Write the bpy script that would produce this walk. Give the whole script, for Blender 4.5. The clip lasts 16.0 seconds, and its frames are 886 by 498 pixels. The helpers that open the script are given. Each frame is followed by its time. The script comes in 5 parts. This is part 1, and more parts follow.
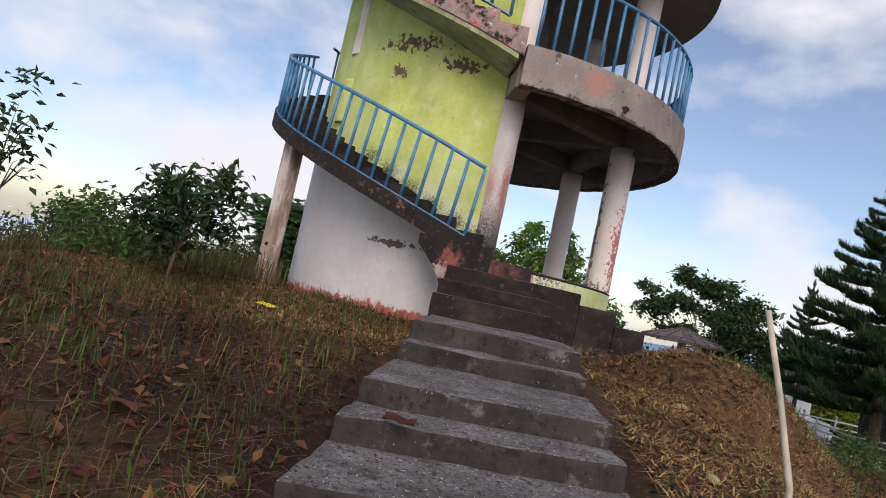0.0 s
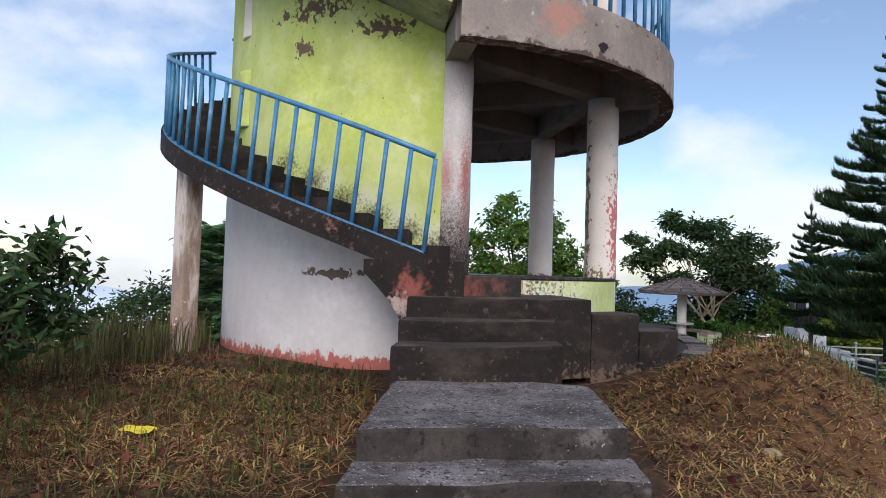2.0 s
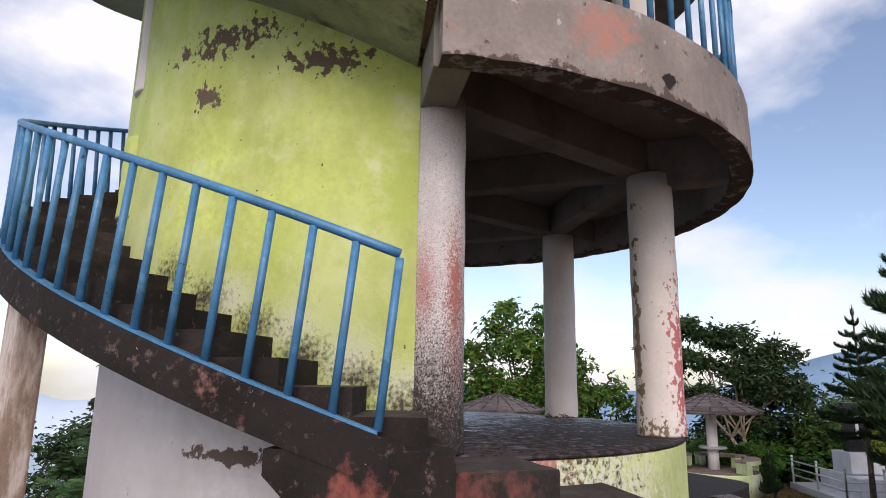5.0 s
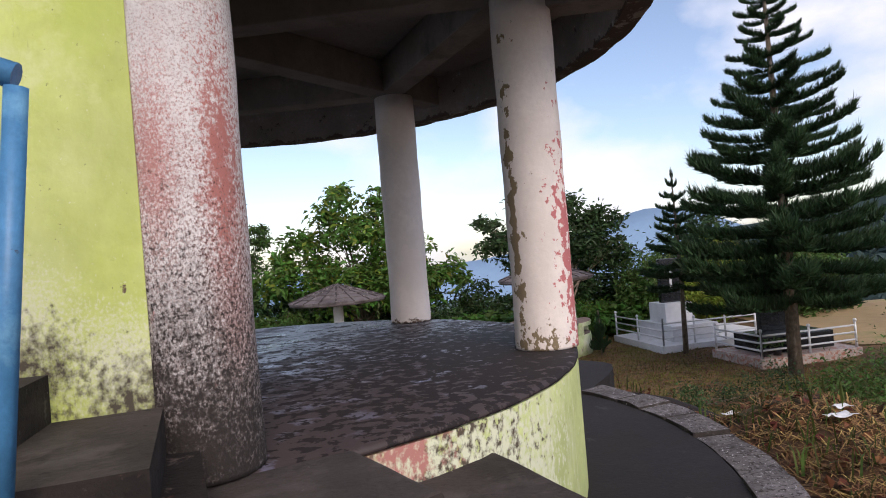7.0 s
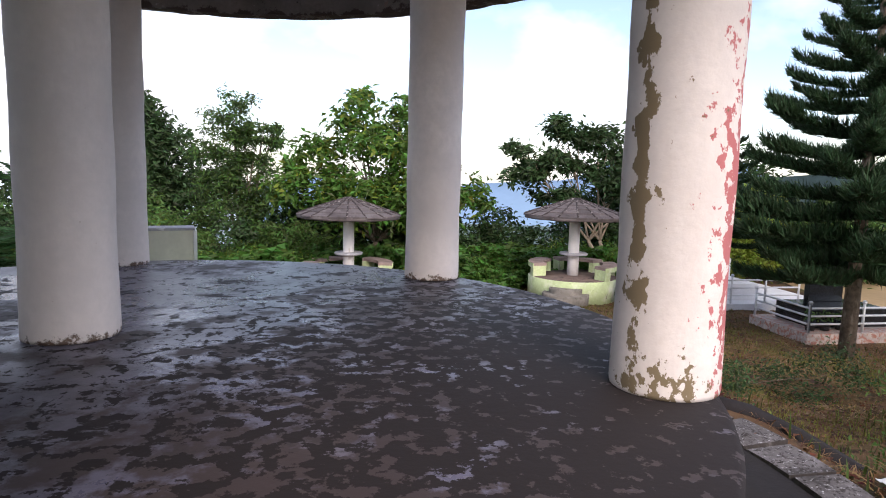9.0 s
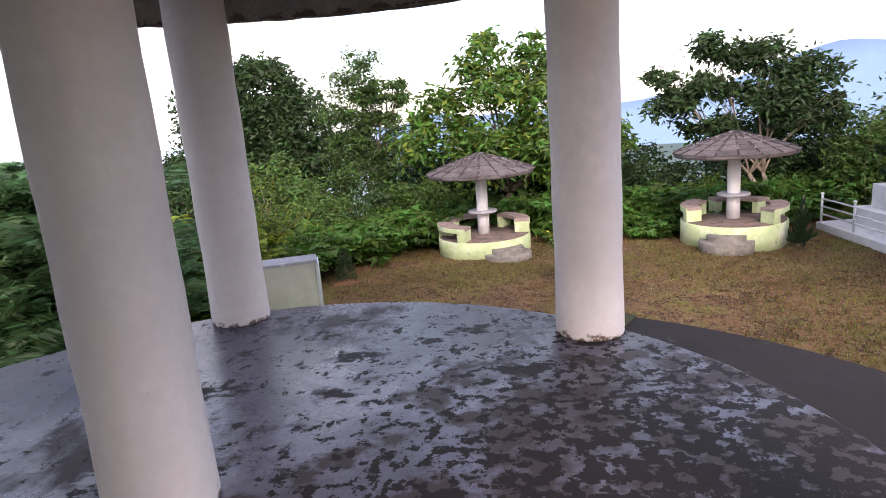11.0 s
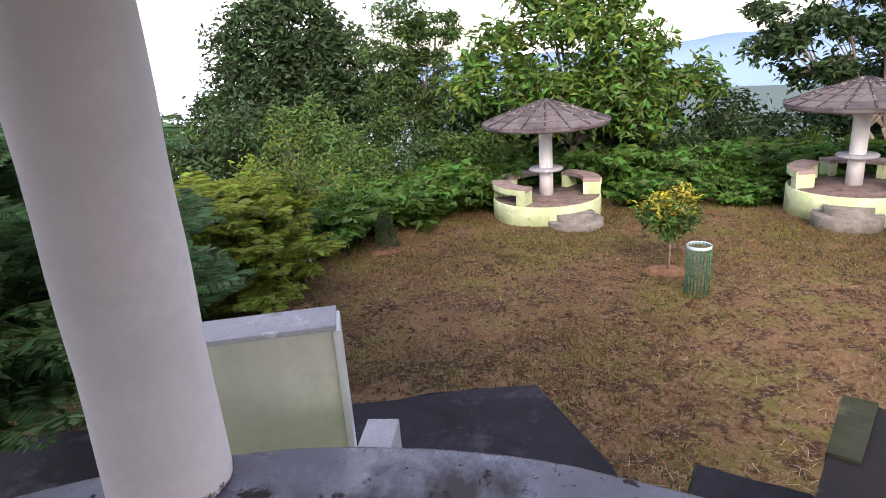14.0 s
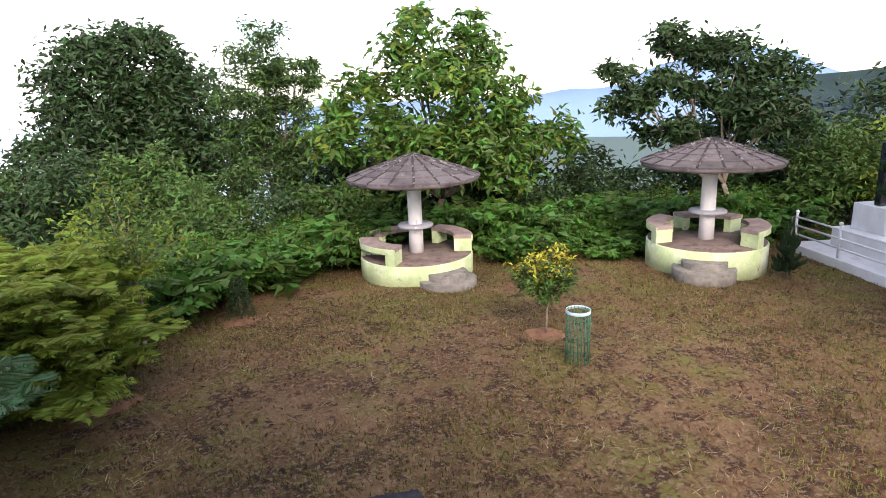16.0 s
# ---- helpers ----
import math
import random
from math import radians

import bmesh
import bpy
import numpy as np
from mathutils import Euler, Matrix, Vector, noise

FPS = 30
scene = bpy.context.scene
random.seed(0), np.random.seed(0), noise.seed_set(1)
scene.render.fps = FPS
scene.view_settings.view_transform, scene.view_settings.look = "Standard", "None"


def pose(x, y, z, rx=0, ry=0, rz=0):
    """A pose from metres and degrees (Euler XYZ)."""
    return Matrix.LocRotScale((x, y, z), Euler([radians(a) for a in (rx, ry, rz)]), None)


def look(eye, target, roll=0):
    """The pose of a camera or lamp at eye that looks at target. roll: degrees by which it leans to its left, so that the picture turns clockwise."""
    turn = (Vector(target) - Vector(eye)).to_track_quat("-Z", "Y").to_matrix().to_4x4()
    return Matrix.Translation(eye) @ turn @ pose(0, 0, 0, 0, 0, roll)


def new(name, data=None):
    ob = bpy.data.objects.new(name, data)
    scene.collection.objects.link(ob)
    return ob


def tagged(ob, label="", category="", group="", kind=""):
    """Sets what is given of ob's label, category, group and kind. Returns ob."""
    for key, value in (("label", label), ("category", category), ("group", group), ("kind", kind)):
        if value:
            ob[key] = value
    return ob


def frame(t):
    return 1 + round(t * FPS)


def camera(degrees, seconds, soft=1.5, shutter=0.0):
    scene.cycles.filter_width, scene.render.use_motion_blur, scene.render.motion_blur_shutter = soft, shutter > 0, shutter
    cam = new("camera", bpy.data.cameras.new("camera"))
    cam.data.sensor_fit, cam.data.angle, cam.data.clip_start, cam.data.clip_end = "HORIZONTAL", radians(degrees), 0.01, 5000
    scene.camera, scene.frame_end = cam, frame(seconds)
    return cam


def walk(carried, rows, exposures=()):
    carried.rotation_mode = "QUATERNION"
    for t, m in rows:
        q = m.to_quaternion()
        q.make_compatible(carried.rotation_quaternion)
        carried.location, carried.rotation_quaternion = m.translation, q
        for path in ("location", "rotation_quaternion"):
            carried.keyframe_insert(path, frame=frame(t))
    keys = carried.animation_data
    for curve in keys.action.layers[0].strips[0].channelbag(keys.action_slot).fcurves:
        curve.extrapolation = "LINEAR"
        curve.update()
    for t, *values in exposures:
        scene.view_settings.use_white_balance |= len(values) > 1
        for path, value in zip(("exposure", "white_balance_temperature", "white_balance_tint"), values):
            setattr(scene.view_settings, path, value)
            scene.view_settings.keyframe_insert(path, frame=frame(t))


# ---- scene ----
cam = camera(70.7, 16.0, soft=1.0)
PATH = [
    (0, (0.988, -1.336, -0.501), (0.785, 0.649, -0.378), 12.3),
    (0.5, (0.854, -0.668, -0.375), (0.516, 1.3, -0.256), 10.3),
    (1, (0.808, -0.155, -0.11), (0.543, 1.827, -0.042), 3.2),
    (1.5, (0.909, 0.228, 0.027), (0.687, 2.204, 0.242), -1.2),
    (2, (0.96, 0.701, 0.036), (0.835, 2.696, 0.106), 1.8),
    (2.5, (0.925, 1.208, 0.168), (0.779, 3.195, 0.347), 0.1),
    (3, (0.923, 1.717, 0.369), (0.731, 3.686, 0.661), -0.6),
    (5.5, (0.907, 3.746, 0.532), (0.83, 5.703, 0.937), 1.3),
    (6, (0.888, 4.183, 0.625), (1.001, 6.149, 0.974), -0.8),
    (6.5, (0.975, 4.633, 0.675), (1.387, 6.587, 0.801), -2.6),
    (7, (1.051, 5.175, 0.692), (1.447, 7.135, 0.709), -4.7),
    (7.5, (1.065, 5.708, 0.705), (1.57, 7.64, 0.595), -2.9),
    (8, (1.121, 6.219, 0.722), (1.48, 8.186, 0.702), 1.0),
    (10.5, (1.332, 7.793, 1.301), (1.482, 9.678, 0.649), -2.4),
    (11, (1.287, 8.064, 1.471), (1.188, 10.012, 1.027), -4.6),
    (11.5, (1.28, 8.55, 1.432), (1.136, 10.458, 0.851), 0.4),
    (12, (1.237, 9.053, 1.452), (1.16, 10.939, 0.788), -5.4),
    (12.5, (1.164, 9.49, 1.481), (0.998, 11.429, 1.02), -4.4),
    (13, (1.014, 9.973, 1.464), (0.712, 11.865, 0.891), -4.3),
    (13.5, (0.827, 10.344, 1.479), (0.627, 12.238, 0.87), -2.0),
    (14, (0.75, 10.785, 1.449), (0.516, 12.675, 0.838), -4.2),
    (14.5, (0.687, 11.121, 1.461), (0.585, 13.024, 0.856), -1.2),
    (15, (0.64, 11.434, 1.511), (0.679, 13.342, 0.911), -2.6),
    (15.5, (0.736, 11.809, 1.492), (0.871, 13.733, 0.963), -4.1),
    (16, (0.702, 12.018, 1.55), (0.898, 13.945, 1.052), -2.1),
]

walk(cam, [(t, look(eye, target, roll)) for t, eye, target, roll in PATH],
     exposures=[(0.0, 0.22, 6950, 15), (1.0, 0.3, 6650, 13), (2.5, 0.38, 6450, 11), (5.5, 0.35, 6900, 18), (7.0, 0.42, 6800, 18), (8.0, 0.55, 6700, 15), (10.5, 1.36, 6950, 23), (12.5, 1.38, 7050, 24), (13.0, 1.34, 7050, 23), (13.5, 1.5, 7050, 23), (14.5, 1.53, 7000, 22), (16.0, 1.5, 6950, 18)])

# ---- world and sun ----
SUN_EL, SUN_AZ = 33.0, 172.0   # degrees above the horizon; compass way the light comes from
world = bpy.data.worlds.new("world")
scene.world = world
world.use_nodes = True
wn, wl = world.node_tree.nodes, world.node_tree.links
wn.clear()
w_out = wn.new("ShaderNodeOutputWorld")
w_bg = wn.new("ShaderNodeBackground")
w_sky = wn.new("ShaderNodeTexSky")
w_sky.sky_type = "NISHITA"
w_sky.sun_disc = False
w_sky.sun_elevation = radians(SUN_EL)
w_sky.sun_rotation = radians(SUN_AZ)
w_sky.air_density, w_sky.dust_density, w_sky.ozone_density = 1.0, 1.6, 1.5
w_sky.altitude = 900
w_bg.inputs["Strength"].default_value = 0.14
# broken cloud: soft heaps of white over the blue
w_tc = wn.new("ShaderNodeTexCoord")
w_map = wn.new("ShaderNodeMapping")
w_map.inputs["Scale"].default_value = (1.7, 1.7, 3.0)
w_noise = wn.new("ShaderNodeTexNoise")
w_noise.inputs["Scale"].default_value = 1.7
w_noise.inputs["Detail"].default_value = 7.0
w_noise.inputs["Roughness"].default_value = 0.52
w_ramp = wn.new("ShaderNodeValToRGB")
w_ramp.color_ramp.elements[0].position = 0.44
w_ramp.color_ramp.elements[0].color = (0.05, 0.05, 0.05, 1)
w_ramp.color_ramp.elements[1].position = 0.62
w_mix = wn.new("ShaderNodeMix")
w_mix.data_type = "RGBA"
w_mix.inputs["B"].default_value = (5.3, 5.6, 6.2, 1)
wl.new(w_tc.outputs["Generated"], w_map.inputs["Vector"])
wl.new(w_map.outputs["Vector"], w_noise.inputs["Vector"])
wl.new(w_noise.outputs["Fac"], w_ramp.inputs["Fac"])
wl.new(w_ramp.outputs["Color"], w_mix.inputs["Factor"])
wl.new(w_sky.outputs["Color"], w_mix.inputs["A"])
wl.new(w_mix.outputs["Result"], w_bg.inputs["Color"])
wl.new(w_bg.outputs["Background"], w_out.inputs["Surface"])

sun_data = bpy.data.lights.new("sun", "SUN")
sun_data.energy, sun_data.angle, sun_data.color = 1.8, radians(36), (1.0, 0.94, 0.86)
sun = new("sun", sun_data)
_el, _az = radians(SUN_EL), radians(SUN_AZ)
sun.matrix_world = look((math.sin(_az) * math.cos(_el) * 60, math.cos(_az) * math.cos(_el) * 60, math.sin(_el) * 60), (0, 0, 0))


# ---- materials ----
def mat(name, base, rough=0.85, metal=0.0, spots=(), bump=0.0, bump_scale=40.0, vary=0.12, vary_scale=3.0, spec=0.3, per_object=0.0, per_island=0.0, two_sided=0.0, bands=(), blots=()):
    """A surface: base colour varied at two scales, then layers of stain, wear or far haze.
    spots: (colour, scale, low, high, stretch, rough) with stretch the noise's scale along x, y, z."""
    m = bpy.data.materials.new(name)
    m.use_nodes = True
    n, k = m.node_tree.nodes, m.node_tree.links
    bsdf = n["Principled BSDF"]
    bsdf.inputs["Metallic"].default_value = metal
    bsdf.inputs["Specular IOR Level"].default_value = spec
    tc = n.new("ShaderNodeTexCoord")
    geo = n.new("ShaderNodeNewGeometry")

    def noise_at(scale, detail=5.0, stretch=(1, 1, 1), rough_=0.6):
        mp = n.new("ShaderNodeMapping")
        mp.inputs["Scale"].default_value = stretch
        k.new(geo.outputs["Position"], mp.inputs["Vector"])
        t = n.new("ShaderNodeTexNoise")
        t.inputs["Scale"].default_value, t.inputs["Detail"].default_value, t.inputs["Roughness"].default_value = scale, detail, rough_
        k.new(mp.outputs["Vector"], t.inputs["Vector"])
        return t.outputs["Fac"]

    def mix(fac, a, b, kind="MIX"):
        x = n.new("ShaderNodeMix")
        x.data_type, x.blend_type = "RGBA", kind
        for sock, v in (("Factor", fac), ("A", a), ("B", b)):
            if isinstance(v, (int, float)):
                x.inputs[sock].default_value = v
            elif isinstance(v, tuple):
                x.inputs[sock].default_value = (*v, 1) if len(v) == 3 else v
            else:
                k.new(v, x.inputs[sock])
        return x.outputs["Result"]

    def span(fac, low, high, to0=0.0, to1=1.0):
        r = n.new("ShaderNodeMapRange")
        r.inputs["From Min"].default_value, r.inputs["From Max"].default_value = low, high
        r.inputs["To Min"].default_value, r.inputs["To Max"].default_value = to0, to1
        k.new(fac, r.inputs["Value"])
        return r.outputs["Result"]

    dark = tuple(c * (1 - 2.2 * vary) for c in base)
    light = tuple(min(1, c * (1 + 1.3 * vary)) for c in base)
    col = mix(span(noise_at(vary_scale), 0.3, 0.7), dark, light)
    col = mix(span(noise_at(vary_scale * 14, 3.0), 0.35, 0.75, 0.0, 0.55), col, dark)
    rgh = None
    last = rough
    for colour, scale, low, high, stretch, rr in spots:
        f = span(noise_at(scale, 8.0, stretch, 0.68), low, high)
        col = mix(f, col, colour)
        y = n.new("ShaderNodeMix")
        k.new(f, y.inputs["Factor"])
        if rgh is None:
            y.inputs["A"].default_value = last
        else:
            k.new(rgh, y.inputs["A"])
        y.inputs["B"].default_value = rr
        rgh = y.outputs["Result"]
    for colour, z_full, z_none, scale, amp, stretch, rr in bands:   # colour that fills by height, such as damp or splashes, with a torn upper edge
        sep = n.new("ShaderNodeSeparateXYZ")
        k.new(geo.outputs["Position"], sep.inputs["Vector"])
        up = span(sep.outputs["Z"], z_full, z_none, 1.0, 0.0)
        add = n.new("ShaderNodeMath")
        add.operation = "MULTIPLY_ADD"
        k.new(span(noise_at(scale, 8.0, stretch, 0.7), 0.25, 0.75, -1.0, 1.0), add.inputs[0])
        add.inputs[1].default_value = amp
        k.new(up, add.inputs[2])
        col = mix(span(add.outputs["Value"], 0.45, 0.62), col, colour)
    for colour, centre, reach, scale, amp, *soft in blots:   # a patch of other colour at one place: flaked paint, stain, soil, far haze
        sub = n.new("ShaderNodeVectorMath")
        sub.operation = "SUBTRACT"
        k.new(geo.outputs["Position"], sub.inputs[0])
        sub.inputs[1].default_value = centre
        div = n.new("ShaderNodeVectorMath")
        div.operation = "DIVIDE"
        k.new(sub.outputs["Vector"], div.inputs[0])
        div.inputs[1].default_value = reach
        ln = n.new("ShaderNodeVectorMath")
        ln.operation = "LENGTH"
        k.new(div.outputs["Vector"], ln.inputs[0])
        add = n.new("ShaderNodeMath")
        add.operation = "MULTIPLY_ADD"
        k.new(span(noise_at(scale, 8.0, (1, 1, 0.8), 0.62), 0.25, 0.75, -1.0, 1.0), add.inputs[0])
        add.inputs[1].default_value = amp
        k.new(span(ln.outputs["Value"], 0.0, 1.0, 0.5, -0.5), add.inputs[2])
        s_ = soft[0] if soft else 0.03
        f = span(add.outputs["Value"], 0.13 - s_, 0.13 + s_)
        col = mix(f, col, colour)
        if len(soft) > 1:
            y = n.new("ShaderNodeMix")
            k.new(f, y.inputs["Factor"])
            if rgh is None:
                y.inputs["A"].default_value = last
            else:
                k.new(rgh, y.inputs["A"])
            y.inputs["B"].default_value = soft[1]
            rgh = y.outputs["Result"]
    if per_object:
        info = n.new("ShaderNodeObjectInfo")
        col = mix(1.0, col, mix(info.outputs["Random"], (1 - per_object,) * 3, (1 + per_object,) * 3), "MULTIPLY")
    if per_island:
        hs = n.new("ShaderNodeHueSaturation")
        k.new(span(geo.outputs["Random Per Island"], 0, 1, 0.5 - 0.035, 0.5 + 0.03), hs.inputs["Hue"])
        k.new(span(geo.outputs["Random Per Island"], 0, 1, 1 - per_island, 1 + per_island), hs.inputs["Value"])
        k.new(col, hs.inputs["Color"])
        col = hs.outputs["Color"]
    k.new(col, bsdf.inputs["Base Color"])
    if rgh is None:
        bsdf.inputs["Roughness"].default_value = rough
    else:
        k.new(rgh, bsdf.inputs["Roughness"])
    if bump:
        b = n.new("ShaderNodeBump")
        b.inputs["Strength"].default_value, b.inputs["Distance"].default_value = min(1.0, bump), 0.02
        k.new(mix(0.5, noise_at(bump_scale, 6.0), noise_at(bump_scale * 0.12, 4.0)), b.inputs["Height"])
        k.new(b.outputs["Normal"], bsdf.inputs["Normal"])
    if two_sided:
        bsdf.inputs["Subsurface Weight"].default_value = 0.0
        tr = n.new("ShaderNodeBsdfTranslucent")
        k.new(col, tr.inputs["Color"])
        ms = n.new("ShaderNodeMixShader")
        ms.inputs["Fac"].default_value = two_sided
        k.new(bsdf.outputs["BSDF"], ms.inputs[1])
        k.new(tr.outputs["BSDF"], ms.inputs[2])
        k.new(ms.outputs["Shader"], n["Material Output"].inputs["Surface"])
    return m


ONE = (1, 1, 1)
UP = (1, 1, 0.22)      # streaks that run down
GRIME = (0.022, 0.018, 0.017)
ROSE = (0.42, 0.13, 0.11)
M_GREEN = mat("lime_paint", (0.55, 0.62, 0.17), 0.8, vary=0.16, vary_scale=1.1, bump=0.25, bump_scale=30,
              spots=[((0.62, 0.67, 0.32), 0.8, 0.46, 0.72, (1, 1, 0.5), 0.85), ((0.58, 0.62, 0.30), 3.5, 0.52, 0.68, ONE, 0.85), ((0.42, 0.51, 0.11), 1.7, 0.55, 0.75, (1, 1, 0.5), 0.85), ((0.30, 0.33, 0.12), 9.0, 0.64, 0.72, UP, 0.85),
                     ((0.13, 0.09, 0.06), 3.2, 0.765, 0.775, ONE, 0.95)],
              blots=[((0.13, 0.09, 0.06), (-1.0, 7.4, 2.92), (0.95, 1.0, 0.26), 17.0, 0.72), ((0.13, 0.09, 0.06), (-0.15, 7.3, 2.66), (0.62, 0.7, 0.22), 17.0, 0.72), ((0.13, 0.09, 0.06), (-1.1, 7.5, 2.48), (0.26, 0.6, 0.22), 15.0, 0.7)]
              + [((0.62, 0.62, 0.46), (x, 7.34 + 0.14 * abs(x), z), (0.34, 0.5, 0.30), 110.0, 0.5, 0.35) for x, z in ((0.42, 0.42), (0.1, 0.58), (-0.3, 0.78), (-0.75, 0.98))]
              + [((0.075, 0.062, 0.045), (x, 7.34 + 0.14 * abs(x), z - 0.02), (0.32, 0.5, 0.25), 40.0, 0.5, 0.3) for x, z in ((0.45, 0.32), (0.15, 0.46), (-0.2, 0.62), (-0.55, 0.80), (-0.95, 1.0), (-1.3, 1.2))])
M_GREEN_PALE = mat("pale_green_paint", (0.58, 0.68, 0.36), 0.8, vary=0.14, vary_scale=1.6, bump=0.3, bump_scale=35,
                   spots=[((0.70, 0.72, 0.55), 1.8, 0.5, 0.66, ONE, 0.85), ((0.16, 0.15, 0.10), 6.0, 0.62, 0.72, ONE, 0.95)])
M_WHITE = mat("white_lime_wash", (0.66, 0.63, 0.64), 0.85, vary=0.10, vary_scale=0.9, bump=0.25, bump_scale=28,
              spots=[((0.55, 0.50, 0.52), 1.4, 0.5, 0.75, UP, 0.9), ((0.12, 0.09, 0.075), 9.0, 0.80, 0.81, (1, 1, 1.5), 0.95)],
              bands=[(ROSE, -1.02, -0.80, 9.0, 0.62, (1, 1, 0.6), 0.85)],
              blots=[((0.15, 0.11, 0.09), (-0.62, 7.38, -0.03), (0.9, 0.9, 0.12), 10.0, 0.55)])
M_COL = mat("column_paint", (0.82, 0.74, 0.70), 0.8, vary=0.07, vary_scale=1.5, bump=0.12, bump_scale=24,
            spots=[((0.70, 0.61, 0.56), 1.6, 0.52, 0.8, UP, 0.85), ((0.50, 0.38, 0.33), 22.0, 0.70, 0.76, ONE, 0.9), ((0.15, 0.11, 0.09), 6.0, 0.765, 0.775, ONE, 0.95)],
            bands=[((0.17, 0.115, 0.085), -0.05, 0.09, 16.0, 0.55, ONE, 0.95)])
FLAKE = (0.20, 0.15, 0.09)
M_COL_N = mat("near_column_paint", (0.70, 0.66, 0.65), 0.85, vary=0.10, vary_scale=3, bump=0.5, bump_scale=70,
              spots=[((0.48, 0.42, 0.40), 2.2, 0.50, 0.72, UP, 0.9), ((0.40, 0.33, 0.31), 120.0, 0.50, 0.62, ONE, 0.9)],
              blots=[((0.42, 0.19, 0.17), (0.76, 7.40, 0.98), (0.15, 0.24, 0.95), 90.0, 0.85, 0.25), ((0.42, 0.16, 0.14), (0.76, 7.40, 1.05), (0.09, 0.16, 0.6), 30.0, 0.85, 0.2), ((0.45, 0.22, 0.20), (0.55, 7.33, 1.05), (0.16, 0.2, 0.6), 130.0, 0.7, 0.3), ((0.44, 0.24, 0.22), (0.76, 7.45, 0.50), (0.14, 0.3, 0.5), 130.0, 0.7, 0.3),
                     ((0.17, 0.135, 0.125), (0.58, 7.4, -0.05), (1.5, 1.5, 1.5), 130.0, 0.55, 0.3), ((0.03, 0.024, 0.022), (0.58, 7.4, -0.15), (1.5, 1.5, 1.45), 90.0, 0.75, 0.25), ((0.03, 0.024, 0.022), (0.52, 7.4, -0.1), (0.5, 0.6, 0.75), 18.0, 0.5, 0.3), ((0.030, 0.024, 0.022), (0.6, 7.4, -0.25), (1.6, 1.6, 1.3), 28.0, 0.45, 0.25)])
M_COL_R = mat("rose_patched_column_paint", (0.72, 0.65, 0.61), 0.82, vary=0.07, vary_scale=2, bump=0.3, bump_scale=30, spots=[((0.60, 0.52, 0.48), 1.8, 0.52, 0.75, UP, 0.85)],
              blots=[((0.46, 0.15, 0.15), (2.75, 9.14, 0.65), (0.28, 0.34, 1.45), 20.0, 0.8), (FLAKE, (2.37, 9.20, 0.85), (0.07, 0.10, 1.9), 11.0, 0.75), (FLAKE, (2.45, 9.10, 0.0), (0.3, 0.25, 0.24), 20.0, 0.8)])
M_POST = mat("stained_post", (0.36, 0.26, 0.21), 0.9, vary=0.2, vary_scale=3, bump=0.4,
             spots=[((0.60, 0.52, 0.48), 3.0, 0.52, 0.60, UP, 0.9), (ROSE, 5.0, 0.60, 0.66, UP, 0.9), ((0.12, 0.08, 0.05), 4.0, 0.60, 0.74, UP, 0.95)])
M_FLOOR = mat("wet_floor_cement", (0.105, 0.094, 0.118), 0.42, vary=0.25, vary_scale=0.9, bump=0.2, bump_scale=26, spec=0.4,
              spots=[((0.150, 0.142, 0.200), 0.75, 0.40, 0.56, (1, 0.8, 1), 0.24), ((0.050, 0.038, 0.040), 0.9, 0.55, 0.63, (1, 0.7, 1), 0.7), ((0.15, 0.135, 0.17), 3.0, 0.60, 0.64, (0.6, 1, 1), 0.3),
                     ((0.024, 0.017, 0.017), 2.8, 0.58, 0.60, (0.6, 1, 1), 0.8), ((0.018, 0.013, 0.013), 9.0, 0.59, 0.61, (1, 0.6, 1), 0.8), ((0.30, 0.28, 0.30), 20.0, 0.70, 0.72, ONE, 0.5), ((0.012, 0.009, 0.009), 26.0, 0.62, 0.65, ONE, 0.8)],
              # first blot: brown stain, with the shade of the floor's front painted in
              blots=[((0.058, 0.042, 0.041), (1.4, 7.4, 0.0), (4.2, 3.2, 2.0), 4.5, 0.7, 0.1, 0.6), ((0.052, 0.037, 0.037), (2.7, 9.2, 0.0), (4.6, 5.0, 2.0), 3.2, 0.7, 0.12, 0.62), ((0.016, 0.011, 0.011), (2.3, 9.2, 0.0), (3.6, 4.6, 2.0), 12.0, 0.8, 0.04, 0.8)])
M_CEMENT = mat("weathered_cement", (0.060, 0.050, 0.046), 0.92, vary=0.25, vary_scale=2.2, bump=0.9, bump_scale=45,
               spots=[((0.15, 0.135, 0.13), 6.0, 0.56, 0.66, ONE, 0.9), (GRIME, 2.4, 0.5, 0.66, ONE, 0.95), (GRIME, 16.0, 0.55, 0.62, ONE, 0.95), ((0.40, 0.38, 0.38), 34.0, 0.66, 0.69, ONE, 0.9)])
# slab and kerb tops: overhead light is put into this paler cement colour
M_SLABTOP = mat("lit_top_cement", (0.165, 0.148, 0.148), 0.9, vary=0.22, vary_scale=2.2, bump=1.0, bump_scale=50,
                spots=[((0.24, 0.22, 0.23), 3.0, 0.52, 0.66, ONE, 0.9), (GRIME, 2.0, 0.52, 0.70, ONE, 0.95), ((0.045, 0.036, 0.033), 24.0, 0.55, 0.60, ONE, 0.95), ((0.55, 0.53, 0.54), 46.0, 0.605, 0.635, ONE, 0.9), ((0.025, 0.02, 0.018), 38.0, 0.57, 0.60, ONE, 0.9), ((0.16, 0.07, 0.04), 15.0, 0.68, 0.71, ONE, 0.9)])
